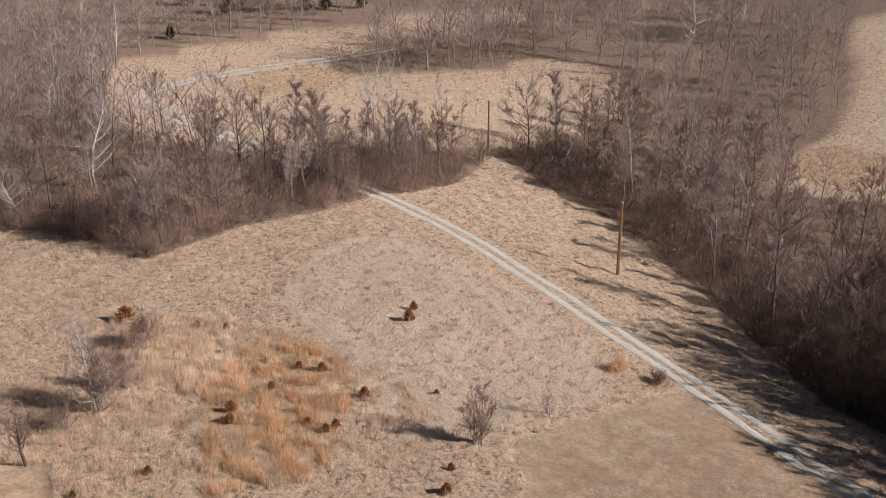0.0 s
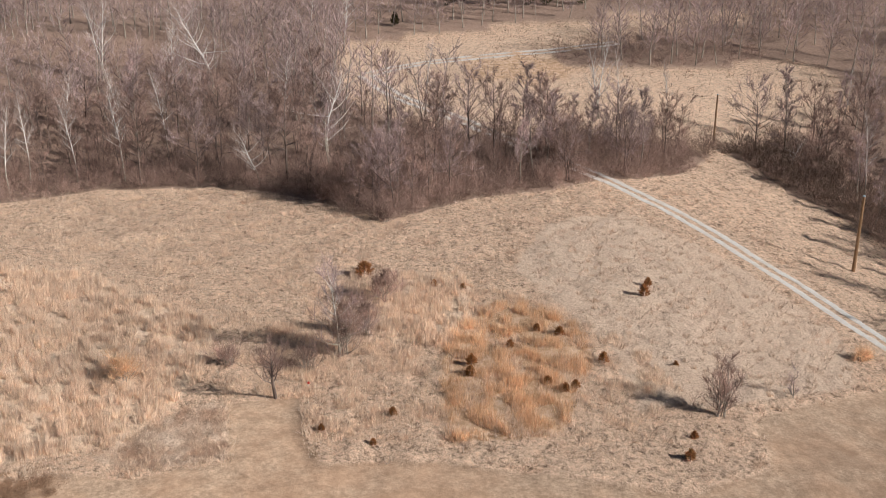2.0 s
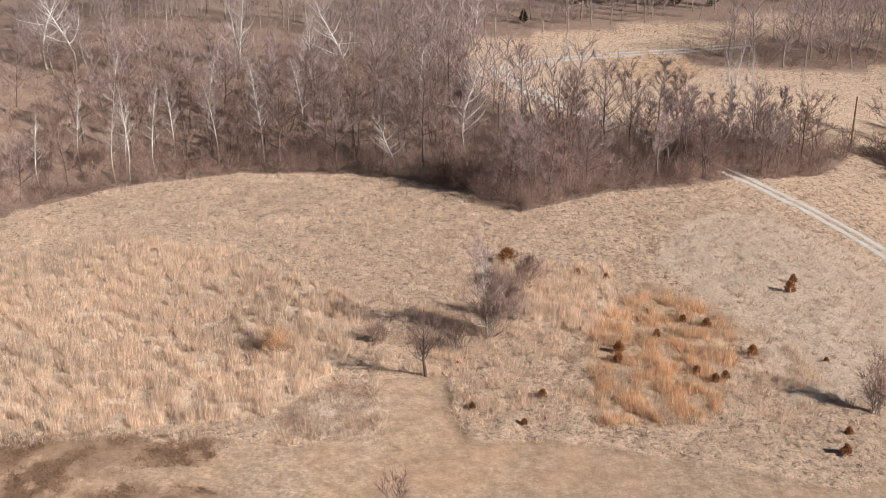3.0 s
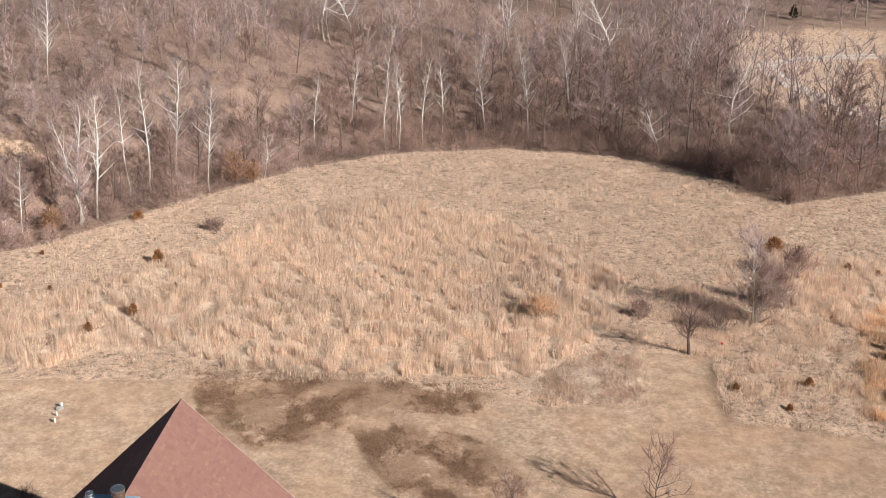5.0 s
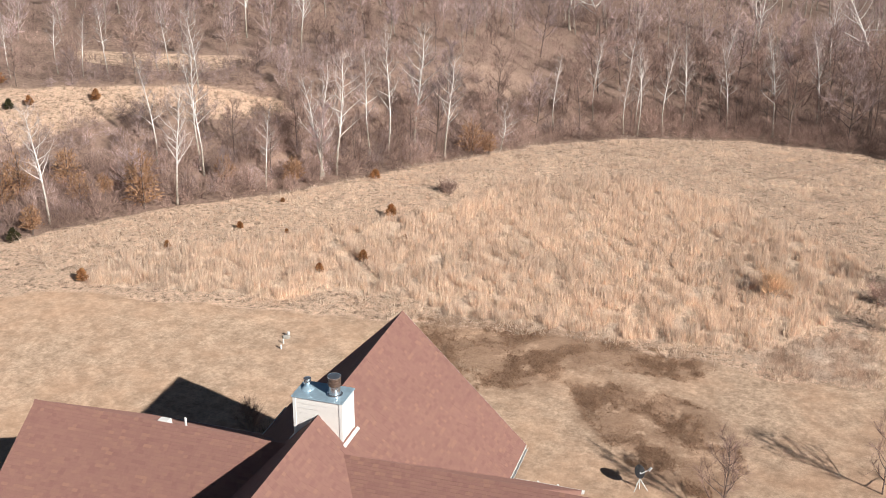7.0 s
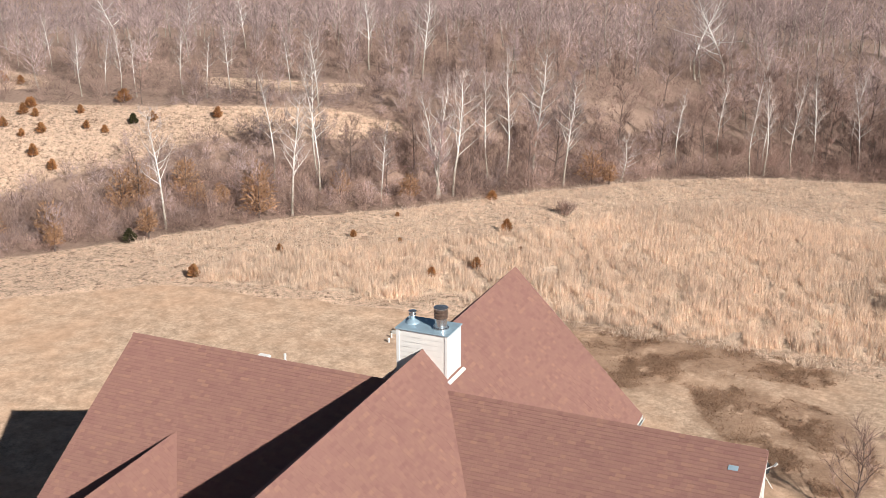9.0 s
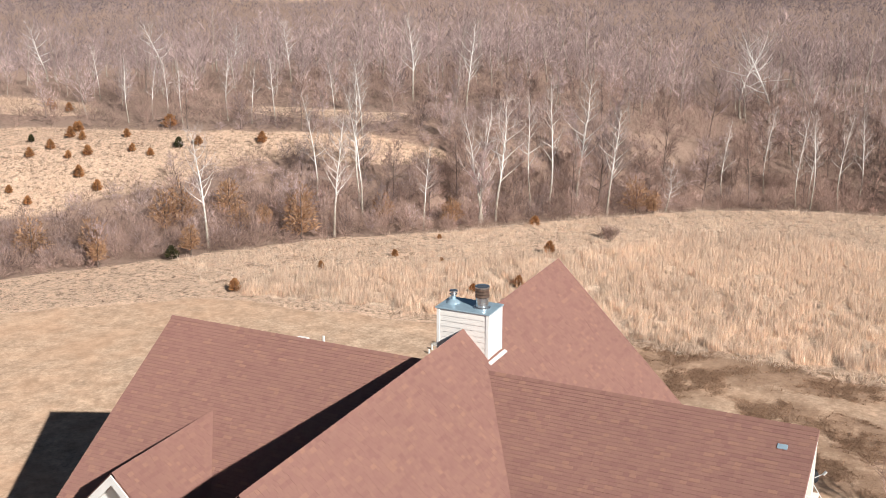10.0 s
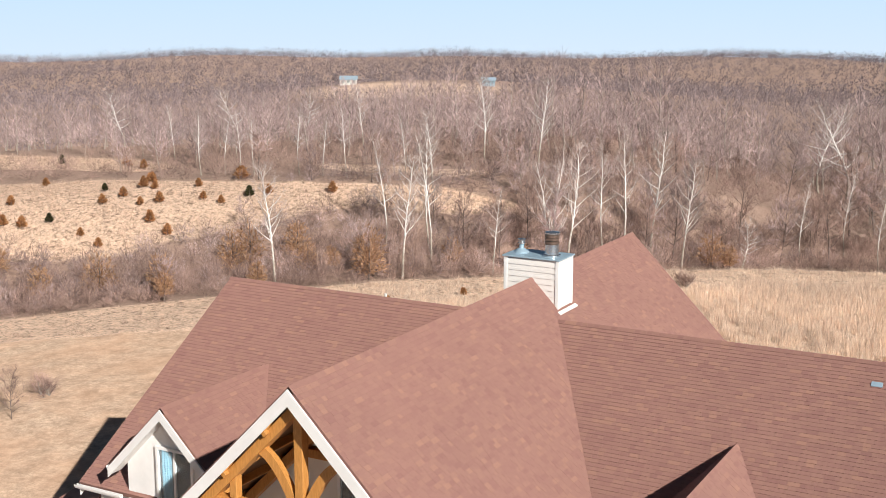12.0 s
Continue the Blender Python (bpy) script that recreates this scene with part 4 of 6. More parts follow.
part("vent_cap", lathe(bmesh.new(), [(0.085, 0), (0.14, 0.02), (0.14, 0.05), (0.09, 0.06), (0.09, 0.12), (0.15, 0.13), (0.15, 0.17), (0.03, 0.2)], (-20.08, 36.6, CTOP + 0.33), 20), M["steel"], vent)

# small roof fittings and the back deck
pipe = thing("roof_vent_pipe", "white plastic vent pipe on the shingle roof", "vent pipe", (-25.2, 36.1, CROSS - PITCH * 0.64 - 0.12))
part("pipe", lathe(bmesh.new(), [(0.13, -0.04), (0.06, 0.1), (0.05, 0.11), (0.05, 0.5), (0.042, 0.5), (0.042, 0.3)], (0, 0, 0), 14), M["plastic_white"], pipe)
bx = thing("roof_box_vent", "low pale metal box vent near the roof ridge", "roof vent", (-26.1, 36.0, CROSS - PITCH * 0.54))
part("hood", box(bmesh.new(), (-0.25, -0.15, -0.12), (0.25, 0.2, 0.14), 0.04), M["white"], bx)
fl = thing("roof_flashing_plate", "small blue-grey metal plate on the shingles", "flashing", (-8.0, RY - 0.75, CROSS - PITCH * 0.75 + 0.03))
fl.rotation_euler = (math.atan(PITCH), 0, 0)
part("plate", box(bmesh.new(), (-0.16, -0.09, -0.01), (0.16, 0.09, 0.02), 0.008), M["metal_cap"], fl)

deck_thing = thing("back_deck", "timber back deck with a white baluster rail", "deck")
part("platform", box(bmesh.new(), (RX + EAVE - 0.5, RY + RUN - 0.3, -0.35), (-12.0, BACK + 1.6, -0.2)), M["timber"], deck_thing)
for x in np.arange(-13.4, -12.3, 0.95):
    part("rail_post", box(bmesh.new(), (x, BACK + 1.5, GROUND), (x + 0.1, BACK + 1.6, 0.85), 0.01), M["white"], deck_thing)
    for b in range(1, 7):
        part("baluster", box(bmesh.new(), (x + 0.1 + 0.115 * b, BACK + 1.53, -0.1), (x + 0.135 + 0.115 * b, BACK + 1.565, 0.7)), M["white"], deck_thing)
for z in (-0.12, 0.72):
    part("rail", box(bmesh.new(), (-13.4, BACK + 1.51, z), (-12.3, BACK + 1.59, z + 0.06), 0.01), M["white"], deck_thing)

# ---------- growing things ----------
def tube(verts, faces, pts, radii, sides=5):
    pts = [np.asarray(p, float) for p in pts]
    base = len(verts)
    for i, (p, r) in enumerate(zip(pts, radii)):
        d = pts[min(i + 1, len(pts) - 1)] - pts[max(i - 1, 0)]
        d = d / (np.linalg.norm(d) + 1e-9)
        a = np.cross(d, (0.3, 0.9, 0.2) if abs(d[2]) > 0.8 else (0, 0, 1))
        a = a / (np.linalg.norm(a) + 1e-9)
        b = np.cross(d, a)
        for k in range(sides):
            t = 2 * math.pi * k / sides
            verts.append(tuple(p + r * (math.cos(t) * a + math.sin(t) * b)))
    for i in range(len(pts) - 1):
        for k in range(sides):
            q = base + i * sides
            faces.append((q + k, q + (k + 1) % sides, q + sides + (k + 1) % sides, q + sides + k))
    faces.append(tuple(base + (len(pts) - 1) * sides + k for k in range(sides)))


def bent_path(rng, start, way, length, n, lift, wobble):
    pts, p, d = [np.array(start, float)], np.array(start, float), np.array(way, float)
    for _ in range(n):
        d = d + rng.normal(0, wobble, 3) + np.array((0, 0, lift))
        d /= np.linalg.norm(d)
        p = p + d * length / n
        pts.append(p)
    return pts


def grow_tree(seed, high, limbs=16, subs=5, fine=8, low=0.28, reach=0.36, thick=0.016, fork=1, droop=0.10, twig_w=0.028, crook=0.06, rise=0.35):
    """A bare winter tree: stem and limbs in one mesh, small branches and twigs in another."""
    rng = np.random.default_rng(seed)
    sv, sf, cv, cf = [], [], [], []
    stems = []
    for f in range(fork):
        lean = rng.normal(0, 0.04 if fork == 1 else 0.13, 2)
        start = np.array((rng.normal(0, 0.25), rng.normal(0, 0.25), -0.3)) if fork > 1 else np.array((0, 0, -0.3))
        h = high * (1 if f == 0 else rng.uniform(0.7, 0.95))
        pts = bent_path(rng, start, (lean[0], lean[1], 1), h, 8, 0.12, crook)
        r0 = high * thick * (1 if fork == 1 else 0.75)
        tube(sv, sf, pts, [r0 * (1.35 if i == 0 else (1 - i / 8.0) ** 0.8 + 0.07) for i in range(9)], 7)
        stems.append((pts, r0, h))
    for pts, r0, h in stems:
        turn = rng.uniform(0, 6.28)
        for k in range(limbs // fork):
            s = low + (0.97 - low) * (k + rng.random()) / (limbs // fork)
            i = min(int(s * 8), 7)
            p = pts[i] + (pts[i + 1] - pts[i]) * (s * 8 - i)
            turn += 2.4 + rng.normal(0, 0.4)
            up = rise + 0.75 * s + rng.normal(0, 0.12)
            way = np.array((math.cos(turn), math.sin(turn), up))
            ln = h * reach * (1.15 - 0.75 * s) * rng.uniform(0.7, 1.25)
            r = r0 * (1.05 - s) * 0.5 + 0.015
            path = bent_path(rng, p, way / np.linalg.norm(way), ln, 5, droop, 0.13)
            tube(sv, sf, path, [r * (1 - j / 5.6) for j in range(6)], 5)
            for _ in range(subs):
                j = rng.integers(1, 5)
                q = path[j] + (path[j + 1] - path[j]) * rng.random()
                w2 = (path[j + 1] - path[j]) / np.linalg.norm(path[j + 1] - path[j]) + rng.normal(0, 0.55, 3) + np.array((0, 0, 0.25))
                l2 = ln * rng.uniform(0.25, 0.5)
                sub = bent_path(rng, q, w2 / np.linalg.norm(w2), l2, 3, 0.1, 0.15)
                tube(cv, cf, sub, [r * 0.26 + 0.005, r * 0.18 + 0.005, r * 0.1 + 0.005, 0.005], 3)
                for _ in range(fine):
                    m = rng.integers(0, 3)
                    a = sub[m] + (sub[m + 1] - sub[m]) * rng.random()
                    w3 = (sub[m + 1] - sub[m]) / np.linalg.norm(sub[m + 1] - sub[m]) + rng.normal(0, 0.6, 3) + np.array((0, 0, 0.3))
                    w3 /= np.linalg.norm(w3)
                    tip = a + w3 * rng.uniform(0.4, 1.15)
                    across = np.cross(w3, rng.normal(0, 1, 3))
                    across *= twig_w / 2 / (np.linalg.norm(across) + 1e-9)
                    n = len(cv)
                    cv += [tuple(a - across), tuple(a + across), tuple(tip)]
                    cf.append((n, n + 1, n + 2))
    return (sv, sf), (cv, cf)


def tree_kind(name, seed, label, stem_mat, twig_mat, group, **shape):
    stem, crown = grow_tree(seed, **shape)
    ob = thing(name, label, "tree", (0, 0, 0), group)
    part("trunk", raw_mesh("trunk", stem[0], stem[1], M[stem_mat], True), None, ob)
    part("crown", raw_mesh("crown", crown[0], crown[1], M[twig_mat]), None, ob)
    return ob


def plant(ob, x, y, size, turn, first=None, sink=0.0):
    """Sets a tree, or a copy of it, on the land."""
    m = Matrix.LocRotScale((x, y, ground_at(x, y) - sink), Euler((0, 0, turn)), None)
    if first is not None:
        made = ob
        made.matrix_basis = m
    else:
        made = copy_thing(ob, m)
    made.scale = (size,) * 3
    return made


SYC = [tree_kind("sycamore", 100 + i, lab, "bark_white", "twig_pale", "white sycamores along the creek", high=14.0, limbs=lim, subs=7, fine=6, low=lo, reach=rc, thick=th, fork=fk, twig_w=0.022, crook=ck, rise=rs)
       for i, (lab, lim, lo, rc, fk, th, ck, rs) in enumerate((
           ("tall bare white-barked sycamore at the wood's edge", 22, 0.34, 0.27, 1, 0.0092, 0.07, 0.5), ("bare white sycamore with several leaning stems", 28, 0.28, 0.34, 2, 0.0125, 0.08, 0.5),
           ("slender bare white sycamore among brown trees", 16, 0.40, 0.20, 1, 0.0074, 0.05, 0.5), ("bare white sycamore with crooked spreading limbs", 20, 0.26, 0.46, 1, 0.0125, 0.12, 0.05)))]
# the second set has shade put into its twig colour, for the draw
HARD, SHADED = [[tree_kind("bare_tree", 200 + i, "leafless grey-brown hardwood tree in winter woods", sm, tm if tint is None else tint, "leafless hardwoods", high=h, limbs=lim, subs=7, fine=15, low=lo, reach=rc * 1.35, thick=0.011, fork=fk, twig_w=0.033, rise=0.18)
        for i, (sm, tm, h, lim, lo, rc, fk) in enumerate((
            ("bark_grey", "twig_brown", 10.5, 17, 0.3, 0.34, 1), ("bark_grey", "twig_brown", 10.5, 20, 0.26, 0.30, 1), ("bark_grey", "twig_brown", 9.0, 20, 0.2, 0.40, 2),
            ("bark_pale", "twig_grey", 12.0, 22, 0.34, 0.15, 1), ("bark_grey", "twig_brown", 8.0, 20, 0.18, 0.42, 3), ("bark_grey", "twig_grey", 10.0, 18, 0.25, 0.46, 1)))] for tint in (None, "twig_shaded")]
used = set()


def set_tree(kind, x, y, size=1.0, turn=None):
    turn = RNG.uniform(0, 6.28) if turn is None else turn
    first = True if kind.name not in used else None
    used.add(kind.name)
    return plant(kind, x, y, size, turn, first)


# white sycamores, one by one
CREEK_TREES = ((1, -45.5, 96.8, 0.84), (0, -44.7, 98.2, 0.92), (0, -53.9, 85.4, 0.85), (2, -58.7, 90.7, 0.8), (2, -54.4, 91.2, 0.9), (2, -48.6, 91.5, 0.6), (2, -42.5, 105.8, 1.0), (0, -41.5, 110.7, 1.0), (0, -38, 109.7, 0.85), (2, -44, 105, 0.85),
               (3, -34.2, 116.8, 0.42), (0, -61.8, 78.6, 0.82), (0, -61.1, 103.4, 0.62), (2, -70, 101.8, 0.6), (2, -55.4, 92.6, 0.95), (2, -24, 131.6, 0.68), (2, -22.6, 132.2, 0.82), (2, -23.2, 134.2, 0.66), (2, -20, 133.6, 0.86), (2, -18.2, 136, 0.86), (2, -13.3, 137.4, 0.82), (0, -8.2, 137.4, 0.86))
HILL_TREES = ((3, -39.5, 174, 0.95), (3, -35.7, 174, 1.0), (3, 1.6, 172, 1.0), (0, -3, 167, 0.85), (1, -13.2, 176, 0.9), (3, 6.5, 131.5, 0.5), (3, 15, 138.5, 0.85), (2, 28.8, 154, 0.85), (1, 52.7, 157.5, 0.82), (2, 56.5, 160, 0.7), (2, 62.5, 158, 0.62), (2, -3.7, 146, 0.8), (0, 10.7, 158, 0.7),
              (2, 79.5, 133, 0.9), (2, 87.3, 133.5, 0.8), (3, 93.3, 127, 0.72), (0, 91, 162, 0.62), (3, 115.5, 184, 1.0), (3, 124, 190, 0.95), (0, 128, 188, 0.9), (3, 74.9, 143.6, 0.33), (0, 22.3, 196, 0.8), (2, 18, 205, 0.8))
WEST_TREES = ((2, -83.9, 100.2, 0.5), (2, -82.4, 100.6, 0.5), (2, -86.1, 99, 0.55), (2, -79.7, 99.6, 0.5), (2, -72.6, 101.4, 0.5), (2, -65.3, 105.4, 0.5), (2, -76, 102.2, 0.55), (3, -104, 128, 0.6), (3, -97, 133, 0.55), (0, -86, 130, 0.6), (0, -66, 124, 0.75), (0, -58, 121, 0.8), (2, -100, 111, 0.5), (3, -118, 122, 0.6), (2, -31, 127, 0.7), (2, -28, 134, 0.75), (2, -15, 146, 0.85), (2, -26, 146, 0.8), (2, -9.5, 152, 0.8))
for row, share in ((CREEK_TREES, 0.88), (HILL_TREES, 0.95), (WEST_TREES, 0.9)):
    for k, x, y, s in row:
        set_tree(SYC[k], x, y, s * share)


def scatter(n, box_, keep, gap, seed):
    """Points spread over a piece of land, no two nearer than gap."""
    rng = np.random.default_rng(seed)
    cells, out = {}, []
    pts = rng.uniform((box_[0], box_[2]), (box_[1], box_[3]), (n, 2))
    ok = keep(pts[:, 0], pts[:, 1])
    for (x, y), good in zip(pts, ok):
        if not good:
            continue
        c = (int(x // gap), int(y // gap))
        if any((x - u) ** 2 + (y - v) ** 2 < gap * gap for i in (-1, 0, 1) for j in (-1, 0, 1) for u, v in cells.get((c[0] + i, c[1] + j), ())):
            continue
        cells.setdefault(c, []).append((x, y))
        out.append((x, y))
    return out


def clear_of_drive(x, y):
    return edge_depth(x, y, DRIVE) > np.where(np.asarray(y) > 129, 1.0, 2.4)


near_wood = lambda x, y: wooded(x, y) & ~inside(x, y, CREEK_GLADE) & clear_of_drive(x, y) & (edge_depth(x, y, WOOD_EDGE) > 1.5) & (edge_depth(x, y, WOOD_EDGE) < 26)
for x, y in scatter(9000, (-100, 62, 60, 165), near_wood, 4.15, 21):
    if inside(np.array([x]), np.array([y]), ((-60, 76), (-72, 70), (-110, 48), (-165, 100), (-104, 122), (-66, 94)))[0] and RNG.random() < 0.75:
        continue
    west = np.clip((-30 - x) / 25, 0, 1)
    set_tree(HARD[int(RNG.integers(0, 6))], x, y, RNG.uniform(0.55, 1.0) * (1 - 0.56 * west) * (0.7 if x > 15 else 1.0))
belt_wood = lambda x, y: wooded(x, y) & (x > 64) & (edge_depth(x, y, BUSH_LINE) > 2.5) & (edge_depth(x, y, BUSH_LINE) < 30)
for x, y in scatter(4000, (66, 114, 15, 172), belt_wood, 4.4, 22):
    set_tree((SHADED if y < 84 else HARD)[int(RNG.integers(0, 6))], x, y, RNG.uniform(0.6, 1.05) * (1.35 if y < 95 else 0.95))

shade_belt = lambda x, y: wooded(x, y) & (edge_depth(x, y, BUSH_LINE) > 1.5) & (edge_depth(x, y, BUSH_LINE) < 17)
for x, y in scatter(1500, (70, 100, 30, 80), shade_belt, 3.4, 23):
    set_tree(SHADED[int(RNG.integers(0, 6))], x, y, RNG.uniform(0.8, 1.35))


def spray(rng, centres, high, wide, count, width, upright=0.8, lean=0.5):
    """Triangular twigs or blades springing from each centre: arrays of corners and faces."""
    n = len(centres)
    c = np.repeat(np.asarray(centres, float), count, 0)
    h = np.repeat(np.asarray(high, float) * np.ones(n), count) * rng.uniform(0.45, 1.0, n * count)
    w = np.repeat(np.asarray(wide, float) * np.ones(n), count)
    ang, rad = rng.uniform(0, 2 * math.pi, n * count), np.sqrt(rng.random(n * count))
    base = c + np.stack([np.cos(ang) * rad * w * 0.5, np.sin(ang) * rad * w * 0.5, np.zeros(n * count)], 1)
    tip = base + np.stack([np.cos(ang) * w * lean * rng.random(n * count), np.sin(ang) * w * lean * rng.random(n * count), h], 1) + rng.normal(0, 0.12, (n * count, 3)) * w[:, None]
    t = rng.uniform(0, 2 * math.pi, n * count)
    side = np.stack([np.cos(t), np.sin(t), 0 * t], 1) * (np.asarray(width) * np.ones(n * count))[:, None] / 2
    verts = np.stack([base - side, base + side, tip], 1).reshape(-1, 3)
    return verts, np.arange(n * count * 3).reshape(-1, 3)


def bushes(rng, centres, high, wide, count, width, long=0.28, rise=0.35):
    """Rounded twiggy thickets: twigs start anywhere inside the bush and point outward."""
    n = len(centres)
    c = np.repeat(np.asarray(centres, float), count, 0)
    h, w = np.repeat(np.asarray(high, float) * np.ones(n), count), np.repeat(np.asarray(wide, float) * np.ones(n), count)
    d = rng.normal(0, 1, (n * count, 3))
    d[:, 2] = np.abs(d[:, 2]) + 0.25
    d /= np.linalg.norm(d, axis=1)[:, None]
    r = rng.random(n * count) ** 0.6
    base = c + d * np.stack([w * 0.5 * r * 0.8, w * 0.5 * r * 0.8, h * r * 0.8], 1)
    tip = base + (d + rng.normal(0, 0.45, d.shape) + np.array((0, 0, rise))) * (long * h * rng.uniform(0.4, 1.1, n * count))[:, None]
    a = np.cross(tip - base, rng.normal(0, 1, d.shape))
    a *= width / 2 / (np.linalg.norm(a, axis=1)[:, None] + 1e-9)
    return np.stack([base - a, base + a, tip], 1).reshape(-1, 3), np.arange(n * count * 3).reshape(-1, 3)


def stuff(name, verts, faces, mat, label, category):
    ob = new(name, raw_mesh(name, verts, faces, M[mat]))
    return tagged(ob, label, category, kind="stuff")


def on_land(pts, lift=0.0):
    p = np.asarray(pts, float)
    return np.column_stack([p, land(p[:, 0], p[:, 1]) + lift])


rng = np.random.default_rng(31)
# thickets along the edge of the woods and down the draw
edge_brush = lambda x, y: wooded(x, y) & clear_of_drive(x, y) & (edge_depth(x, y, WOOD_EDGE) < 9)
p = scatter(60000, (-110, 60, 40, 150), edge_brush, 1.3, 41)
v, f = bushes(rng, on_land(p), rng.uniform(0.9, 3.6, len(p)), rng.uniform(1.8, 3.6, len(p)), 330, 0.036, 0.16, 0.3)
stuff("undergrowth", v, f, "twig_brown", "dense brown leafless brush along the wood's edge", "undergrowth")
west_brush = lambda x, y: wooded(x, y) & (edge_depth(x, y, WOOD_EDGE) > 2) & (edge_depth(x, y, WOOD_EDGE) < 24)
p = scatter(14000, (-112, -28, 46, 128), west_brush, 1.6, 45)
v, f = bushes(rng, on_land(p), rng.uniform(1.0, 2.9, len(p)), rng.uniform(1.8, 3.4, len(p)), 230, 0.034, 0.17, 0.3)
stuff("scrub", v, f, "twig_grey", "dense grey-brown scrub on the slope behind the field", "undergrowth")
north_brush = lambda x, y: wooded(x, y) & clear_of_drive(x, y) & (edge_depth(x, y, WOOD_EDGE) < 16) & (edge_depth(x, y, WOOD_EDGE) > 1)
p = scatter(9000, (12, 64, 112, 152), north_brush, 1.9, 44)
v, f = bushes(rng, on_land(p), rng.uniform(2.2, 5.2, len(p)), rng.uniform(2.6, 4.4, len(p)), 300, 0.03, 0.15, 0.35)
stuff("thicket", v, f, "twig_brown", "tall brown leafless brush beneath the belt of trees", "thicket")
belt_brush = lambda x, y: wooded(x, y) & (x > 60) & (edge_depth(x, y, BUSH_LINE) < 13)
p = scatter(22000, (62, 120, 10, 172), belt_brush, 1.45, 42)
p = np.array(p)
for near, mat, lab in ((p[:, 1] < 97, "twig_dark_shaded", "dark tangled leafless thicket along the draw, shade put into its colour"), (p[:, 1] >= 97, "twig_shaded", "brown leafless thicket beyond the drive")):
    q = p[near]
    v, f = bushes(rng, on_land(q), rng.uniform(1.6, 4.6, len(q)) * (1.35 if mat == "twig_dark_shaded" else 1.0), rng.uniform(2.4, 4.6, len(q)), 560 if mat == "twig_dark_shaded" else 380, 0.042, 0.15, 0.3)
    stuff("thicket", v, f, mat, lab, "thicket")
deep_brush = lambda x, y: wooded(x, y) & clear_of_drive(x, y) & (edge_depth(x, y, WOOD_EDGE) > 7) & (edge_depth(x, y, WOOD_EDGE) < 60)
p = scatter(26000, (-140, 90, 50, 200), deep_brush, 2.3, 43)
v, f = bushes(rng, on_land(p), rng.uniform(1.4, 4.0, len(p)), rng.uniform(2.4, 4.6, len(p)), 190, 0.04, 0.16, 0.3)
stuff("underwood", v, f, "twig_brown", "grey-brown leafless underwood beneath bare trees", "undergrowth")

for x, y, s in ((19.5, 117.5, 0.75), (21.5, 119, 0.8), (18.6, 120.5, 0.7), (23.5, 120.5, 0.75), (20.5, 122.5, 0.8), (26, 122, 0.75), (17.4, 118.8, 0.6), (24.5, 124, 0.8), (31.1, 137, 1.05), (33.6, 135.5, 0.95), (27.4, 140, 0.9), (25, 161, 0.8), (40.5, 129.3, 0.75), (42, 131.5, 0.8), (39, 132.5, 0.8), (42.6, 134.5, 0.85), (40, 136.5, 0.85), (37, 130, 0.8), (41, 140, 0.9), (38, 142, 0.9), (49, 134, 0.75), (52, 137, 0.8), (56, 140, 0.8), (50, 140, 0.85), (59, 144, 0.75), (75, 64, 1.3), (78, 57, 1.5), (79.5, 62, 1.5), (81, 53, 1.6), (74.5, 67, 1.2), (83, 49, 1.7), (76, 71, 1.3), (79, 66, 1.4), (77, 60, 1.4), (82, 56, 1.5), (80, 50, 1.6), (84, 45, 1.7), (86, 38, 1.4), (83, 62, 1.4), (87, 52, 1.4), (75, 78, 1.1), (78, 84, 1.1)):
    set_tree((SHADED if x > 64 else HARD)[int(RNG.integers(0, 6))], x, y, s)

# the far woods: many small bare trees
far_keep = lambda x, y: wooded(x, y) & ~inside(x, y, CREEK_GLADE) & clear_of_drive(x, y) & (np.hypot(x, y - 20) < 420) & (y > -0.9 * np.abs(x)) & ~((edge_depth(x, y, WOOD_EDGE) < 24) & (x < 62)) & ~((edge_depth(x, y, BUSH_LINE) < 26) & (x > 62))
def slender_tree(rng, high):
    """A light bare tree for the depth of the woods."""
    v, f = [], []
    stem = bent_path(rng, (0, 0, -0.2), (rng.normal(0, 0.07), rng.normal(0, 0.07), 1), high, 4, 0.1, 0.06)
    tube(v, f, stem, [high * 0.012 * q for q in (1.2, 0.9, 0.65, 0.4, 0.12)], 4)
    sv, sf = v, [g for q in f for g in ([q] if len(q) == 3 else [(q[0], q[1], q[2]), (q[0], q[2], q[3])])]
    tv = []
    turn = rng.uniform(0, 6)
    for k in range(15):
        s = 0.3 + 0.68 * k / 15
        i = min(int(s * 4), 3)
        a = stem[i] + (stem[i + 1] - stem[i]) * (s * 4 - i)
        turn += 2.4
        w = np.array((math.cos(turn), math.sin(turn), 0.5 + 0.7 * s)) + rng.normal(0, 0.15, 3)
        b = a + w * high * 0.24 * (1.2 - 0.7 * s) * rng.uniform(0.7, 1.2)
        side = np.cross(b - a, rng.normal(0, 1, 3))
        side *= 0.04 / (np.linalg.norm(side) + 1e-9)
        tv += [a - side, a + side, b]
        for _ in range(11):
            q = a + (b - a) * rng.uniform(0.25, 1.0)
            d = (b - a) / np.linalg.norm(b - a) + rng.normal(0, 0.55, 3) + np.array((0, 0, 0.35))
            e = q + d * rng.uniform(0.5, 1.3)
            side = np.cross(e - q, rng.normal(0, 1, 3))
            side *= 0.026 / (np.linalg.norm(side) + 1e-9)
            tv += [q - side, q + side, e]
    return np.array(sv), np.array(sf), np.array(tv)


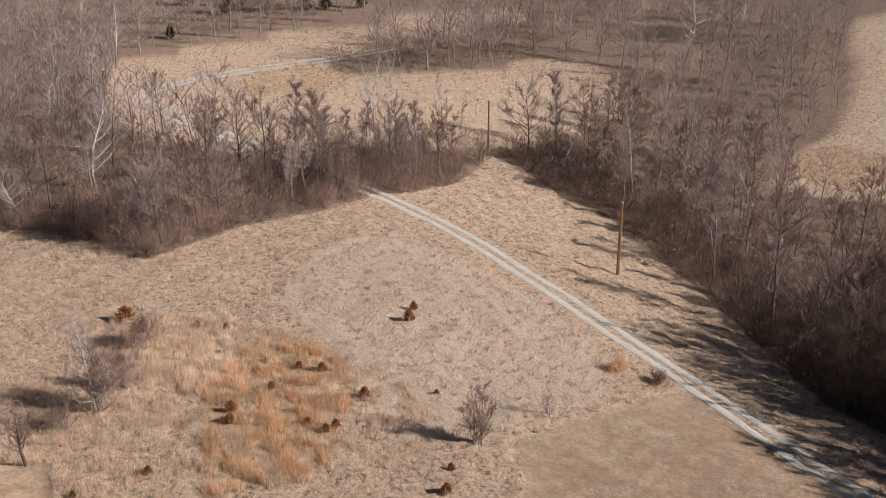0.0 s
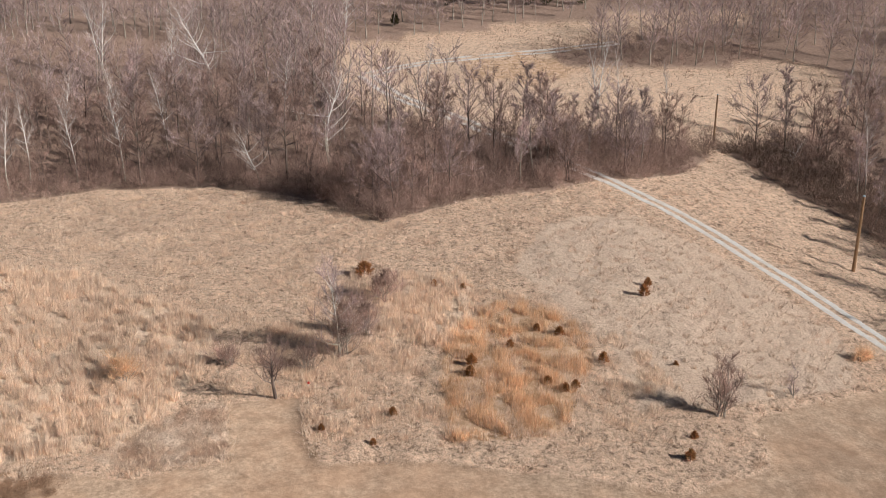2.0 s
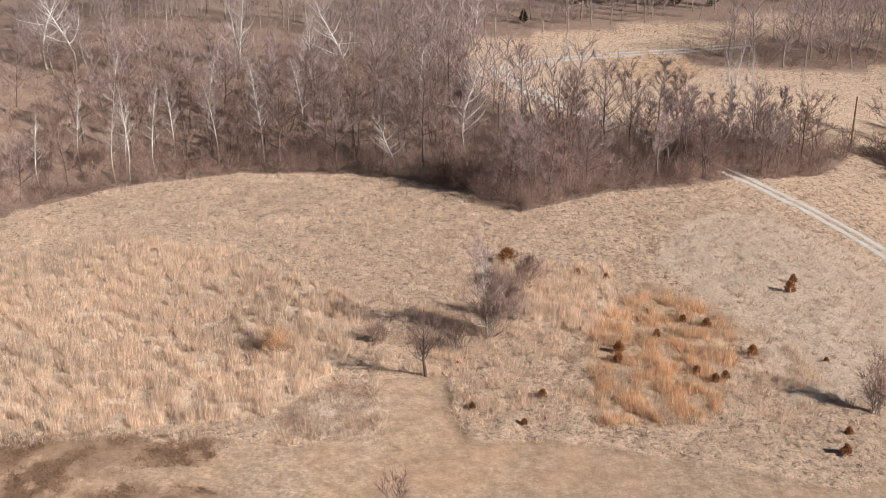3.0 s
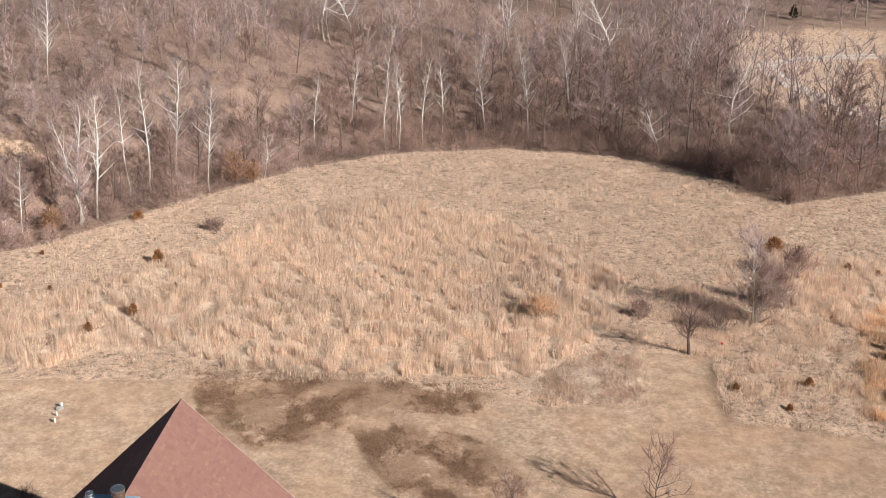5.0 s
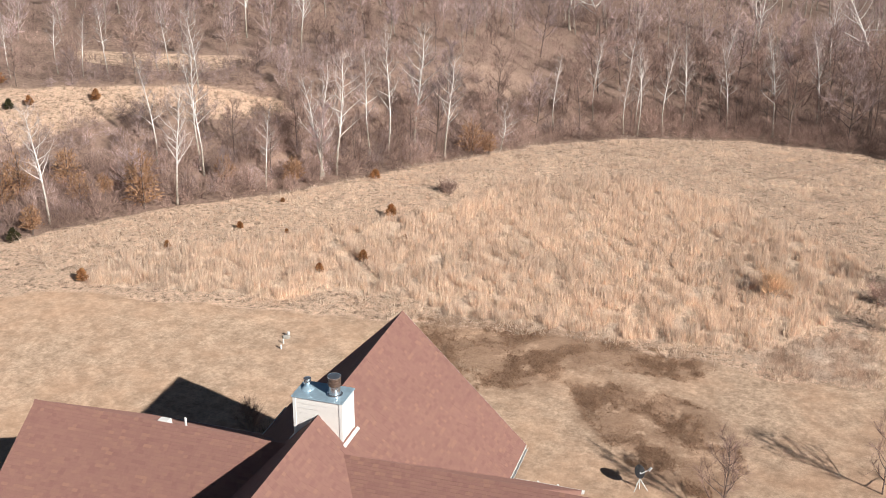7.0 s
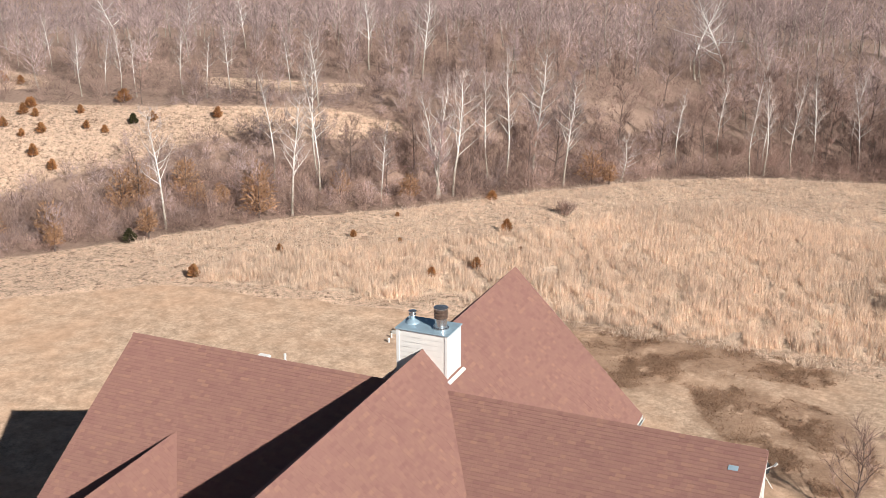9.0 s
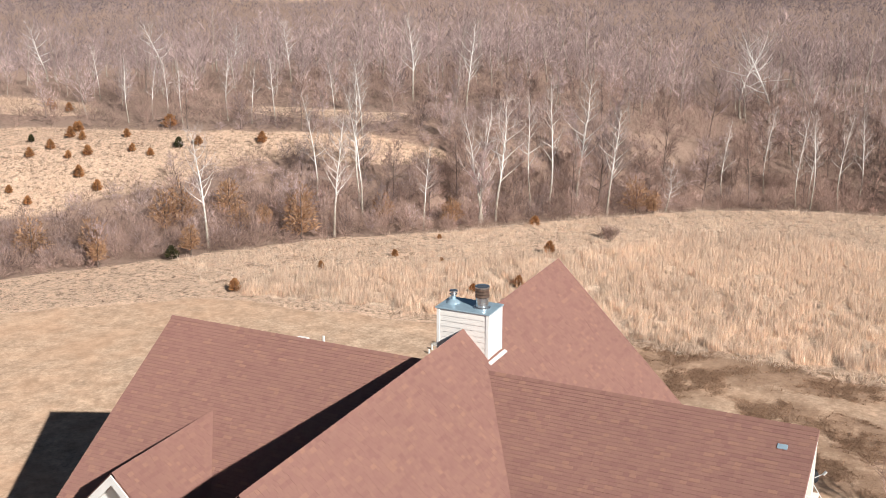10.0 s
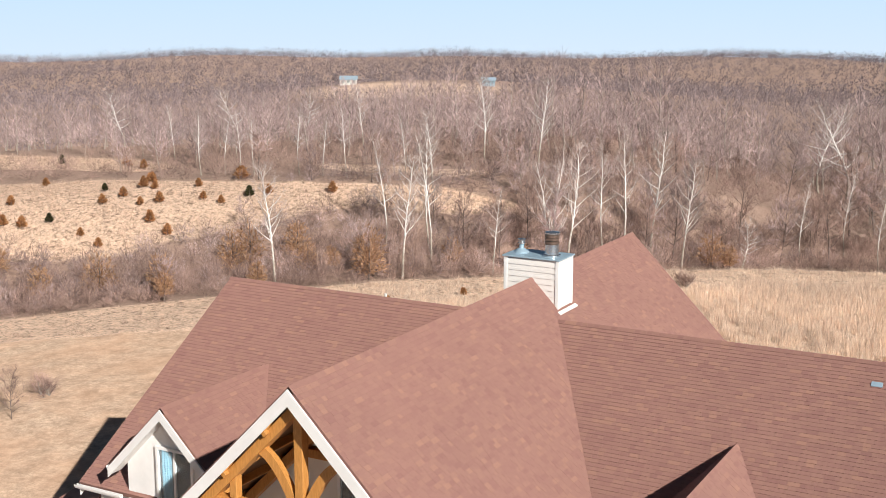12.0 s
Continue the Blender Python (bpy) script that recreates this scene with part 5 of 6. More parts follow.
def joined_wood(name, spots, kinds, sizes, seed, label):
    """Many light trees in one mesh of stems and one of twigs."""
    rng = np.random.default_rng(seed)
    sv, sf, tv, n = [], [], [], 0
    for (x, y, z), size in zip(spots, sizes):
        stem, faces, twig = kinds[rng.integers(0, len(kinds))]
        a = rng.uniform(0, 6.28)
        m = np.array(((math.cos(a), -math.sin(a), 0), (math.sin(a), math.cos(a), 0), (0, 0, 1))) * size
        at = np.array((x, y, z))
        sv.append(stem @ m.T + at)
        sf.append(faces + n)
        n += len(stem)
        tv.append(twig @ m.T + at)
    tv = np.concatenate(tv)
    stuff(name + "_stems", np.concatenate(sv), np.concatenate(sf), "bark_pale", label + ", pale stems", "tree trunks")
    stuff(name, tv, np.arange(len(tv)).reshape(-1, 3), "twig_grey", label, "woods")


LIGHT = [slender_tree(np.random.default_rng(500 + i), 9.0) for i in range(8)]
SCRUB = ((-62, 77), (-72, 70), (-110, 48), (-150, 40), (-150, 100), (-96, 100), (-78, 99), (-62, 104), (-56, 99), (-64, 90), (-60, 84))
deep = lambda x, y: far_keep(x, y) & ~inside(x, y, SCRUB) & ((edge_depth(x, y, WOOD_EDGE) < 95) | (edge_depth(x, y, BUSH_LINE) < 75) | (edge_depth(x, y, CEDAR_FIELD) < 50))
p = on_land(scatter(60000, (-230, 170, 50, 260), deep, 3.7, 54))
gap = np.array([noise.noise(Vector((a * 0.045, b * 0.045, 21.0))) for a, b, _ in p])
p = p[gap < 0.22]
lie = np.array([noise.noise(Vector((a * 0.03, b * 0.03, 4.0))) for a, b, _ in p])
low = np.where((p[:, 0] < -22) & (p[:, 1] < 155), 0.72, 1.0)
joined_wood("deep_woods", p, LIGHT, low * rng.uniform(0.65, 1.15, len(p)) * (1 + 0.4 * lie), 55, "leafless winter trees deep in the woods")
hs = 9.0 * low * rng.uniform(0.65, 1.1, len(p)) * (1 + 0.4 * lie)
v1, f1 = bushes(rng, p + np.array((0, 0, 1.0)) * (hs * 0.22)[:, None], hs * 0.75, hs * 0.62, 125, 0.07, 0.15, 0.4)
stuff("deep_crowns", v1, f1, "twig_grey", "fine leafless crowns of the winter woods", "woods")
beyond = lambda x, y: far_keep(x, y) & ~deep(x, y) & ~inside(x, y, SCRUB)
p = on_land(scatter(60000, (-380, 260, 40, 420), beyond, 4.4, 51))
lie = np.array([noise.noise(Vector((a * 0.03, b * 0.03, 4.0))) for a, b, _ in p])
hs = rng.uniform(6.5, 10.5, len(p)) * (1 + 0.5 * lie)
v1, f1 = bushes(rng, p + np.array((0, 0, 1.0)) * (hs * 0.2)[:, None], hs * 0.8, hs * 0.75, 60, 0.11, 0.14, 0.3)
stuff("far_woods", v1, f1, "twig_far_haze", "leafless grey-brown woods covering the far slopes", "woods")
rim_keep = lambda x, y: wooded(x, y) & (np.hypot(x, y - 20) > 400) & (np.hypot(x, y - 20) < 1150) & (y > 0.15 * np.abs(x))
p = on_land(scatter(60000, (-1000, 300, 120, 1150), rim_keep, 7.5, 52))
hs = rng.uniform(5.5, 10, len(p)) * (1 + 0.45 * np.array([noise.noise(Vector((a * 0.012, b * 0.012, 9.0))) for a, b, _ in p]))
v3, f3 = bushes(rng, p, hs, hs * 1.45, 40, 0.55, 0.09, 0.12)
stuff("distant_woods", v3, f3, "twig_haze_tint", "leafless woods on the distant hills, haze tinted into the twigs", "woods")

# oaks that keep their dead leaves
p = [(-60.2, 84.4), (-61.6, 76), (-66.8, 71), (-67.2, 80), (-34.4, 113), (-52.3, 91), (-64, 84.8), (-69.2, 73.4), (-66.9, 82), (-86, 71.5), (-61.4, 82.6), (-36, 112.5), (-58, 86.8), (-47, 94), (-74, 71.5), (-78, 69), (-56, 83.6)]
c = on_land(p, 0.6)
for q in c:
    ob = thing("oak_sapling", "young oak still holding its dead brown leaves", "tree", tuple(q - np.array((0, 0, 0.6))), "oaks with dead leaves")
    sv, sf = [], []
    hgt = rng.uniform(2.2, 4.4)
    tube(sv, sf, [(0, 0, -0.2), (0.05, 0, hgt * 0.5), (0, 0.06, hgt * 0.9)], [0.08, 0.05, 0.02], 6)
    part("trunk", raw_mesh("trunk", sv, sf, M["bark_grey"], True), None, ob)
    v, f = bushes(rng, [(0, 0, 0.5)], hgt, hgt * 0.9, 620, 0.13, 0.08, 0.0)
    part("leaves", raw_mesh("leaves", v, f, M["oak_leaf"]), None, ob, "curled dead brown leaves")


def cedar(x, y, high, mat="cedar", slim=0.62):
    """A small red cedar, bronzed by winter."""
    ob = thing("cedar", "small bronzed red cedar in dead grass" if mat == "cedar" else "dark green cedar bush in dead grass", "cedar", (x, y, ground_at(x, y)), "young cedars", turn=RNG.uniform(0, 6))
    sv, sf = [], []
    tube(sv, sf, [(0, 0, -0.1), (0.02, 0, high * 0.5), (0, 0.02, high * 0.92)], [0.035 * high, 0.02 * high, 0.008], 5)
    part("trunk", raw_mesh("trunk", sv, sf, M["bark_grey"], True), None, ob)
    n = 420
    s = RNG.random(n) ** 0.8
    rad = high * slim * 0.85 * (np.clip(1 - s, 0, 1) ** 0.5) * np.clip(0.6 + 2.5 * s, 0, 1) * RNG.uniform(0.35, 1.25, n) + 0.04
    t = RNG.uniform(0, 6.28, n)
    base = np.stack([np.cos(t) * rad * 0.35, np.sin(t) * rad * 0.35, 0.06 + s * high * 0.86], 1)
    tip = np.stack([np.cos(t) * rad, np.sin(t) * rad, 0.10 + s * high * 0.9 + 0.18 * high * RNG.random(n)], 1)
    a = np.cross(tip - base, RNG.normal(0, 1, (n, 3)))
    a *= 0.042 * high**0.5 / (np.linalg.norm(a, axis=1)[:, None] + 1e-9)
    mid = (base + tip) / 2
    v = np.stack([base, mid - a, tip, mid + a], 1).reshape(-1, 3)
    part("foliage", raw_mesh("foliage", v, np.arange(4 * n).reshape(-1, 4), M[mat]), None, ob)


for x, y, h in ((37.1, 92.1, 1.5), (38.3, 94.6, 1.1), (29.6, 79.1, 1.2), (27.5, 83.7, 1.1), (25.9, 84.5, 0.9), (19.4, 77.7, 1.1), (19.8, 79.3, 1.2), (24.6, 76, 0.9), (25.6, 74.9, 0.9), (26.4, 75.2, 1.0),
                (13.2, 72.8, 0.9), (32.6, 68.4, 0.8), (31.4, 65.9, 1.1), (21.8, 93.1, 0.8), (19.6, 94.1, 0.9), (35, 78.6, 0.6), (23.2, 81.8, 0.9), (-35.6, 87.9, 1.5), (-34.1, 77.7, 1.1),
                (-36.2, 74.4, 1.0), (-52, 68.2, 1.3), (-45.9, 81.1, 0.8), (-49.3, 75.6, 0.8), (-32.6, 82.8, 0.6), (-41.9, 81.2, 0.5), (-45.6, 88.5, 0.5), (11.5, 69.5, 0.6), (8.4, 71.7, 0.6)):
    cedar(x, y, h * 0.74)
cedar(-62.1, 74.2, 1.15, "cedar_green", 0.7)
cedar(-79.6, 97.4, 1.3, "cedar", 0.9)
for x, y, h in ((45, 229, 5.0), (52, 229.5, 4.5), (39.5, 238, 5.0), (63.4, 227, 4.0), (59.9, 227, 3.4), (33, 214, 2.4), (70, 226, 3.5), (48, 234, 4.5)):
    cedar(x, y, h, "cedar_green", 0.5)
cedar(14.2, 97.5, 1.35, "cedar", 0.9)
cedar(-41, 98.5, 0.9, "cedar", 0.8)
CEDAR_SPOTS = ((-89.5, 88.6), (-86, 87.4), (-86.6, 90.9), (-84.8, 90.5), (-81.7, 87.6), (-83, 86.4), (-86.6, 85.2), (-79.9, 84.2), (-81.1, 92.6), (-74.9, 92.5), (-76.3, 90), (-73.6, 93.8), (-68.5, 97), (-81.2, 78.9), (-77, 83.2), (-78.4, 90), (-95, 81.8), (-90, 78.4), (-88.4, 80.2), (-92, 78), (-84, 79.6), (-88.6, 94), (-87.7, 93.4), (-100, 91), (-98, 103.5), (-101, 104.5), (-103, 106), (-112, 105))
for i, (x, y) in enumerate(CEDAR_SPOTS):
    cedar(x, y, 0.75 + 0.45 * ((i * 7) % 5) / 5, "cedar" if i % 9 else "cedar_green", 0.6)


# single trees and shrubs in the field
def shrub(name, label, x, y, high, wide, count, width, mat, stem_mat="bark_pale", stems=5):
    ob = thing(name, label, "shrub", (x, y, ground_at(x, y)))
    (sv, sf), (cv, cf) = grow_tree(int(abs(x * 37 + y * 11)), high * 0.9, limbs=stems * 6, subs=5, fine=max(4, count // (stems * 19)), low=0.08, reach=0.42 * wide / high, thick=0.055 / high, fork=stems, twig_w=width * 0.8, crook=0.1, rise=0.5)
    part("stem", raw_mesh("stem", sv, sf, M[stem_mat], True), None, ob)
    part("crown", raw_mesh("crown", cv, cf, M[mat]), None, ob)


lone = tree_kind("lone_tree", 301, "small leafless tree with a vase crown in mown grass", "bark_grey", "twig_brown", "", high=4.4, limbs=16, subs=5, fine=9, low=0.34, reach=0.5, thick=0.03, fork=1, twig_w=0.02)
plant(lone, 5.7, 76.4, 1.0, 0.4, True)
birch = tree_kind("pale_young_tree", 302, "pale-stemmed leafless young tree in a thicket", "bark_white", "twig_grey", "", high=6.0, limbs=20, subs=5, fine=10, low=0.15, reach=0.42, thick=0.014, fork=1, twig_w=0.02)
plant(birch, 10.6, 82, 1.15, 1.1, True)
shrub("field_shrub", "round leafless shrub round a pale young tree", 10.8, 82.6, 5.2, 6.4, 2000, 0.022, "twig_brown", stems=9)
shrub("field_shrub", "brown leafless shrub beside a pale young tree", 13.2, 85.2, 4.0, 4.6, 1100, 0.022, "twig_brown", stems=7)
shrub("field_shrub", "low leafless shrub below a pale young tree", 8.2, 80.4, 2.0, 4.4, 560, 0.022, "twig_brown", stems=6)
shrub("field_shrub", "low brown leafless shrub in the tall grass", 15.2, 91.5, 2.6, 5.0, 1100, 0.03, "twig_brown")
shrub("field_shrub", "low brown leafless shrub beside the small tree", 2.6, 82.0, 1.4, 4.0, 520, 0.022, "twig_brown")
shrub("field_shrub", "low rusty brush in golden grass", -4.5, 81.0, 1.3, 4.6, 700, 0.03, "grass_orange", stems=6)
shrub("field_shrub", "upright leafless shrub with grey stems", 35.6, 71.6, 5.2, 3.8, 1500, 0.022, "twig_brown", stems=9)
shrub("field_shrub", "thin leafless sapling by the mown edge", 42.3, 74.5, 3.2, 1.6, 110, 0.018, "twig_grey", stems=2)
shrub("field_shrub", "rusty broomsedge clump beside the gravel drive", 52.1, 82.2, 1.3, 1.8, 300, 0.03, "grass_orange")
shrub("field_shrub", "dark brush clump beside the gravel drive", 54.6, 80.2, 1.1, 2.4, 250, 0.03, "twig_brown")
shrub("field_shrub", "dark brushy stump at the wood's edge", 18.0, 113.6, 1.8, 3.0, 420, 0.04, "twig_brown")
shrub("field_shrub", "low brown bush in tall golden grass", -33.5, 96.5, 1.0, 2.4, 260, 0.03, "twig_brown")
shrub("garden_shrub", "bare garden shrub by the house wall", -31.0, 52.5, 2.6, 2.6, 420, 0.02, "twig_brown", stems=7)
shrub("garden_shrub", "dark evergreen hedge bush by the house wall", -28.8, 50.6, 1.3, 2.6, 900, 0.06, "cedar_green")
shrub("yard_shrub", "small leafless shrub in the yard", -55.5, 48.2, 1.3, 2.0, 200, 0.02, "twig_brown")
yard = tree_kind("yard_tree", 303, "young leafless shade tree in the dead lawn", "bark_grey", "twig_brown", "young yard trees", high=4.6, limbs=18, subs=5, fine=8, low=0.2, reach=0.40, thick=0.010, fork=1, twig_w=0.018)
plant(yard, 2.6, 57.5, 1.0, 0.0, True)
plant(yard, -5.2, 52.6, 1.0, 2.0)
plant(yard, -54.0, 44.2, 0.6, 1.0)

# grasses
def in_any(*shapes):
    return lambda x, y: np.any([inside(x, y, s) for s in shapes], axis=0)


def tufts(name, shapes, n, high, wide, count, width, mat, label, seed, patch=None, lean=0.5):
    rng = np.random.default_rng(seed)
    xs = np.concatenate([np.array(s) for s in shapes])
    pts = rng.uniform(xs.min(0), xs.max(0), (n, 2))
    pts = pts[in_any(*shapes)(pts[:, 0], pts[:, 1])]
    pts = pts[~inside(pts[:, 0], pts[:, 1], LAWN) & (pts[:, 1] > 50)]
    pts = pts[clear_of_drive(pts[:, 0], pts[:, 1]) | (edge_depth(pts[:, 0], pts[:, 1], DRIVE) > 2.2)]
    if patch:
        s, cut = patch
        val = np.array([noise.noise(Vector((x * s, y * s, seed))) for x, y in pts])
        pts = pts[val + rng.normal(0, 0.12, len(pts)) > cut]
    m = len(pts)
    v, f = spray(rng, on_land(pts, -0.05), rng.uniform(high[0], high[1], m), rng.uniform(wide[0], wide[1], m), count, width, lean=lean)
    stuff(name, v, f, mat, label, "grass")


def tussocks(name, shape, n, gap, mat, label, seed, holes=()):
    """Matted hummocks of dead grass: shaggy mops of short blades."""
    rng = np.random.default_rng(seed)
    xs = np.array(shape)
    keep = lambda x, y: inside(x, y, shape) & ~inside(x, y, LAWN) & inside(x, y, HOME_FIELD) & (edge_depth(x, y, DRIVE) > 2.4) & ~np.any([inside(x, y, h) for h in holes] + [np.zeros(np.shape(x), bool)], axis=0)
    p = on_land(scatter(n, (xs[:, 0].min(), xs[:, 0].max(), xs[:, 1].min(), xs[:, 1].max()), keep, gap, seed), 0.02)
    m = len(p)
    v, f = spray(rng, p, rng.uniform(0.2, 0.46, m), rng.uniform(0.45, 0.9, m), 30, 0.05, lean=0.6)
    stuff(name, v, f, mat, label, "grass")


tussocks("tussock_field", ((6, 66), (58, 66), (58, 128), (44, 130), (12, 124), (12, 100), (5, 88)), 16000, 1.0, "tussock", "pale matted tussocks of dead fescue", 71, (ORANGE_GRASS,))
ORANGE_ROUND = ((4, 74), (10, 70), (28, 69), (34, 74), (33, 84), (25, 93), (14, 96), (6, 88))
FIELD_NORTH = ((-54, 68), (-24, 69), (2, 68), (16, 70), (18, 84), (14, 100), (20, 112), (8, 126), (0, 131), (-12, 133), (-23, 129), (-32, 119), (-40, 103), (-47, 90), (-54, 83), (-62, 74))
tufts("tall_grass", (TALL_GRASS, TALL_SPUR), 60000, (0.45, 1.2), (0.3, 0.75), 15, 0.034, "grass_gold", "tall golden broomsedge standing dead in the field", 61, (0.95, 0.02), 0.32)
tufts("field_grass", (FIELD_NORTH,), 70000, (0.2, 0.6), (0.6, 1.3), 12, 0.034, "grass_gold", "pale golden dead grass in loose clumps", 62, (0.6, 0.05), 0.4)
tufts("orange_grass", (ORANGE_GRASS,), 8000, (0.4, 1.1), (0.35, 0.9), 17, 0.034, "grass_orange", "rusty orange broomsedge patch", 63, (0.7, 0.12), 0.5)
tufts("loose_grass", (ORANGE_ROUND,), 15000, (0.3, 0.8), (0.35, 0.9), 14, 0.034, "grass_gold", "loose golden clumps of dead grass among tussocks", 67, (0.5, 0.12), 0.5)
tufts("rough_grass", (HOME_FIELD,), 190000, (0.12, 0.36), (0.25, 0.65), 11, 0.042, "grass_pale", "matted pale dead fescue in tussocks", 64, (0.8, 0.08), 0.9)
tufts("corner_grass", (PALE_CORNER,), 1600, (0.12, 0.3), (0.3, 0.6), 16, 0.03, "grass_pale", "pale matted dead grass beside the mown path", 68, None, 0.9)
tufts("cedar_field_grass", (CEDAR_FIELD, FAR_STRIP), 20000, (0.12, 0.4), (0.5, 1.2), 9, 0.06, "grass_pale", "pale dead grass among the cedars", 65)
tufts("far_field_grass", (FAR_FIELD, EAST_FIELD), 16000, (0.2, 0.5), (0.8, 1.6), 5, 0.14, "grass_pale", "pale dead grass on the far fields", 66)


# leaf litter on the bare ground behind the house
rng = np.random.default_rng(75)
pts = rng.uniform((-27, 53), (-3, 71), (16000, 2))
leafy = np.array([noise.noise(Vector((x * 0.55, y * 0.55, 3.0))) + 0.5 * noise.noise(Vector((x * 1.6, y * 1.6, 8.0))) for x, y in pts])
pts = pts[in_any(BARE_PATCH, BARE_SPUR)(pts[:, 0], pts[:, 1]) & (leafy + rng.normal(0, 0.18, len(pts)) > 0.02)]
v, f = spray(rng, on_land(pts, 0.012), 0.02, 0.42, 14, 0.055, lean=0.5)
stuff("leaf_litter", v, f, "litter", "scattered brown dead leaves on bare lawn", "leaves")

# ---------- poles and small things ----------
def utility_pole(x, y, high, size=1.0):
    ob = thing("utility_pole", "brown wooden utility pole standing in dead grass", "utility pole", (x, y, ground_at(x, y)), "wooden poles", size=size)
    part("shaft", lathe(bmesh.new(), [(0.19, -0.4), (0.18, 1.0), (0.16, high * 0.6), (0.13, high - 0.03), (0.11, high)], (0, 0, 0), 12), M["pole_wood"], ob)
    part("cap", lathe(bmesh.new(), [(0.14, high - 0.12), (0.15, high), (0.04, high + 0.06)], (0, 0, 0), 12), M["metal_cap"], ob, "pale metal cap")


utility_pole(65.0, 108.0, 8.2)
utility_pole(66.6, 150.4, 9.5, 0.72)

marker = thing("marker_stake", "short white stake with a red top", "marker", (8.0, 77.5, ground_at(8.0, 77.5)), size=0.65)
part("stake", box(bmesh.new(), (-0.05, -0.05, -0.2), (0.05, 0.05, 0.55), 0.01), M["white"], marker)
part("top", lathe(bmesh.new(), [(0.1, 0.55), (0.13, 0.6), (0.13, 0.72), (0.05, 0.78)], (0, 0, 0), 12), M["red"], marker, "red painted top")

for i, (x, y, r) in enumerate(((-34.1, 64.0, 0.3), (-33.9, 63.1, 0.07), (-33.7, 62.3, 0.09))):
    zt = ground_at(x, y)
    if i == 0:
        ob = thing("septic_lid", "round grey tank lid with a white cap in the lawn", "tank lid", (x, y, zt), size=0.6)
        part("lid", lathe(bmesh.new(), [(0.42, -0.1), (0.42, 0.1), (0.38, 0.13), (0.2, 0.16)], (0, 0, 0), 20), M["concrete"], ob)
        part("white_cap", lathe(bmesh.new(), [(0.16, 0.2), (0.16, 0.46), (0.12, 0.5)], (0.1, 0.35, 0), 14), M["plastic_white"], ob)
    else:
        ob = thing("standpipe", "short white plastic pipe in the lawn", "pipe", (x, y, zt), "white standpipes", size=0.7)
        part("pipe", lathe(bmesh.new(), [(r, -0.1), (r, 0.34), (r * 1.15, 0.35), (r * 1.15, 0.45), (r * 0.6, 0.48)], (0, 0, 0), 14), M["plastic_white"], ob)

dish = thing("satellite_dish", "dark satellite dish on a white tripod in the yard", "satellite dish", (-9.5, 53.9, ground_at(-9.5, 53.9)), size=0.8)
bm = bmesh.new()
rings = []
for i in range(5):
    r = 0.45 * i / 4 + 0.01
    rings.append([bm.verts.new((r * math.cos(6.283 * k / 20), r * math.sin(6.283 * k / 20), 0.45 * r * r)) for k in range(20)])
for p_, q_ in zip(rings, rings[1:]):
    for k in range(20):
        bm.faces.new((p_[k], p_[(k + 1) % 20], q_[(k + 1) % 20], q_[k]))
bmesh.ops.solidify(bm, geom=list(bm.faces), thickness=0.02)
bmesh.ops.transform(bm, matrix=pose(-0.1, 0, 1.35, 58, 0, 60), verts=bm.verts)
part("reflector", bm, M["dark_metal"], dish, "dark grey dish reflector")
bm = bmesh.new()
beam(bm, (-0.1, 0, 1.1), (0.55, 0.25, 1.5), 0.05, 0.05)
beam(bm, (0.5, 0.2, 1.42), (0.66, 0.32, 1.62), 0.14, 0.1)
part("feed_arm", bm, M["plastic_white"], dish)
part("mast", lathe(bmesh.new(), [(0.035, 0.0), (0.035, 1.35)], (0, 0, 0), 10), M["plastic_white"], dish)
for k in range(3):
    bm = bmesh.new()
    beam(bm, (0, 0, 0.85), (0.6 * math.cos(2.1 * k), 0.6 * math.sin(2.1 * k), -0.05), 0.04, 0.04)
    part("tripod_leg", bm, M["plastic_white"], dish)


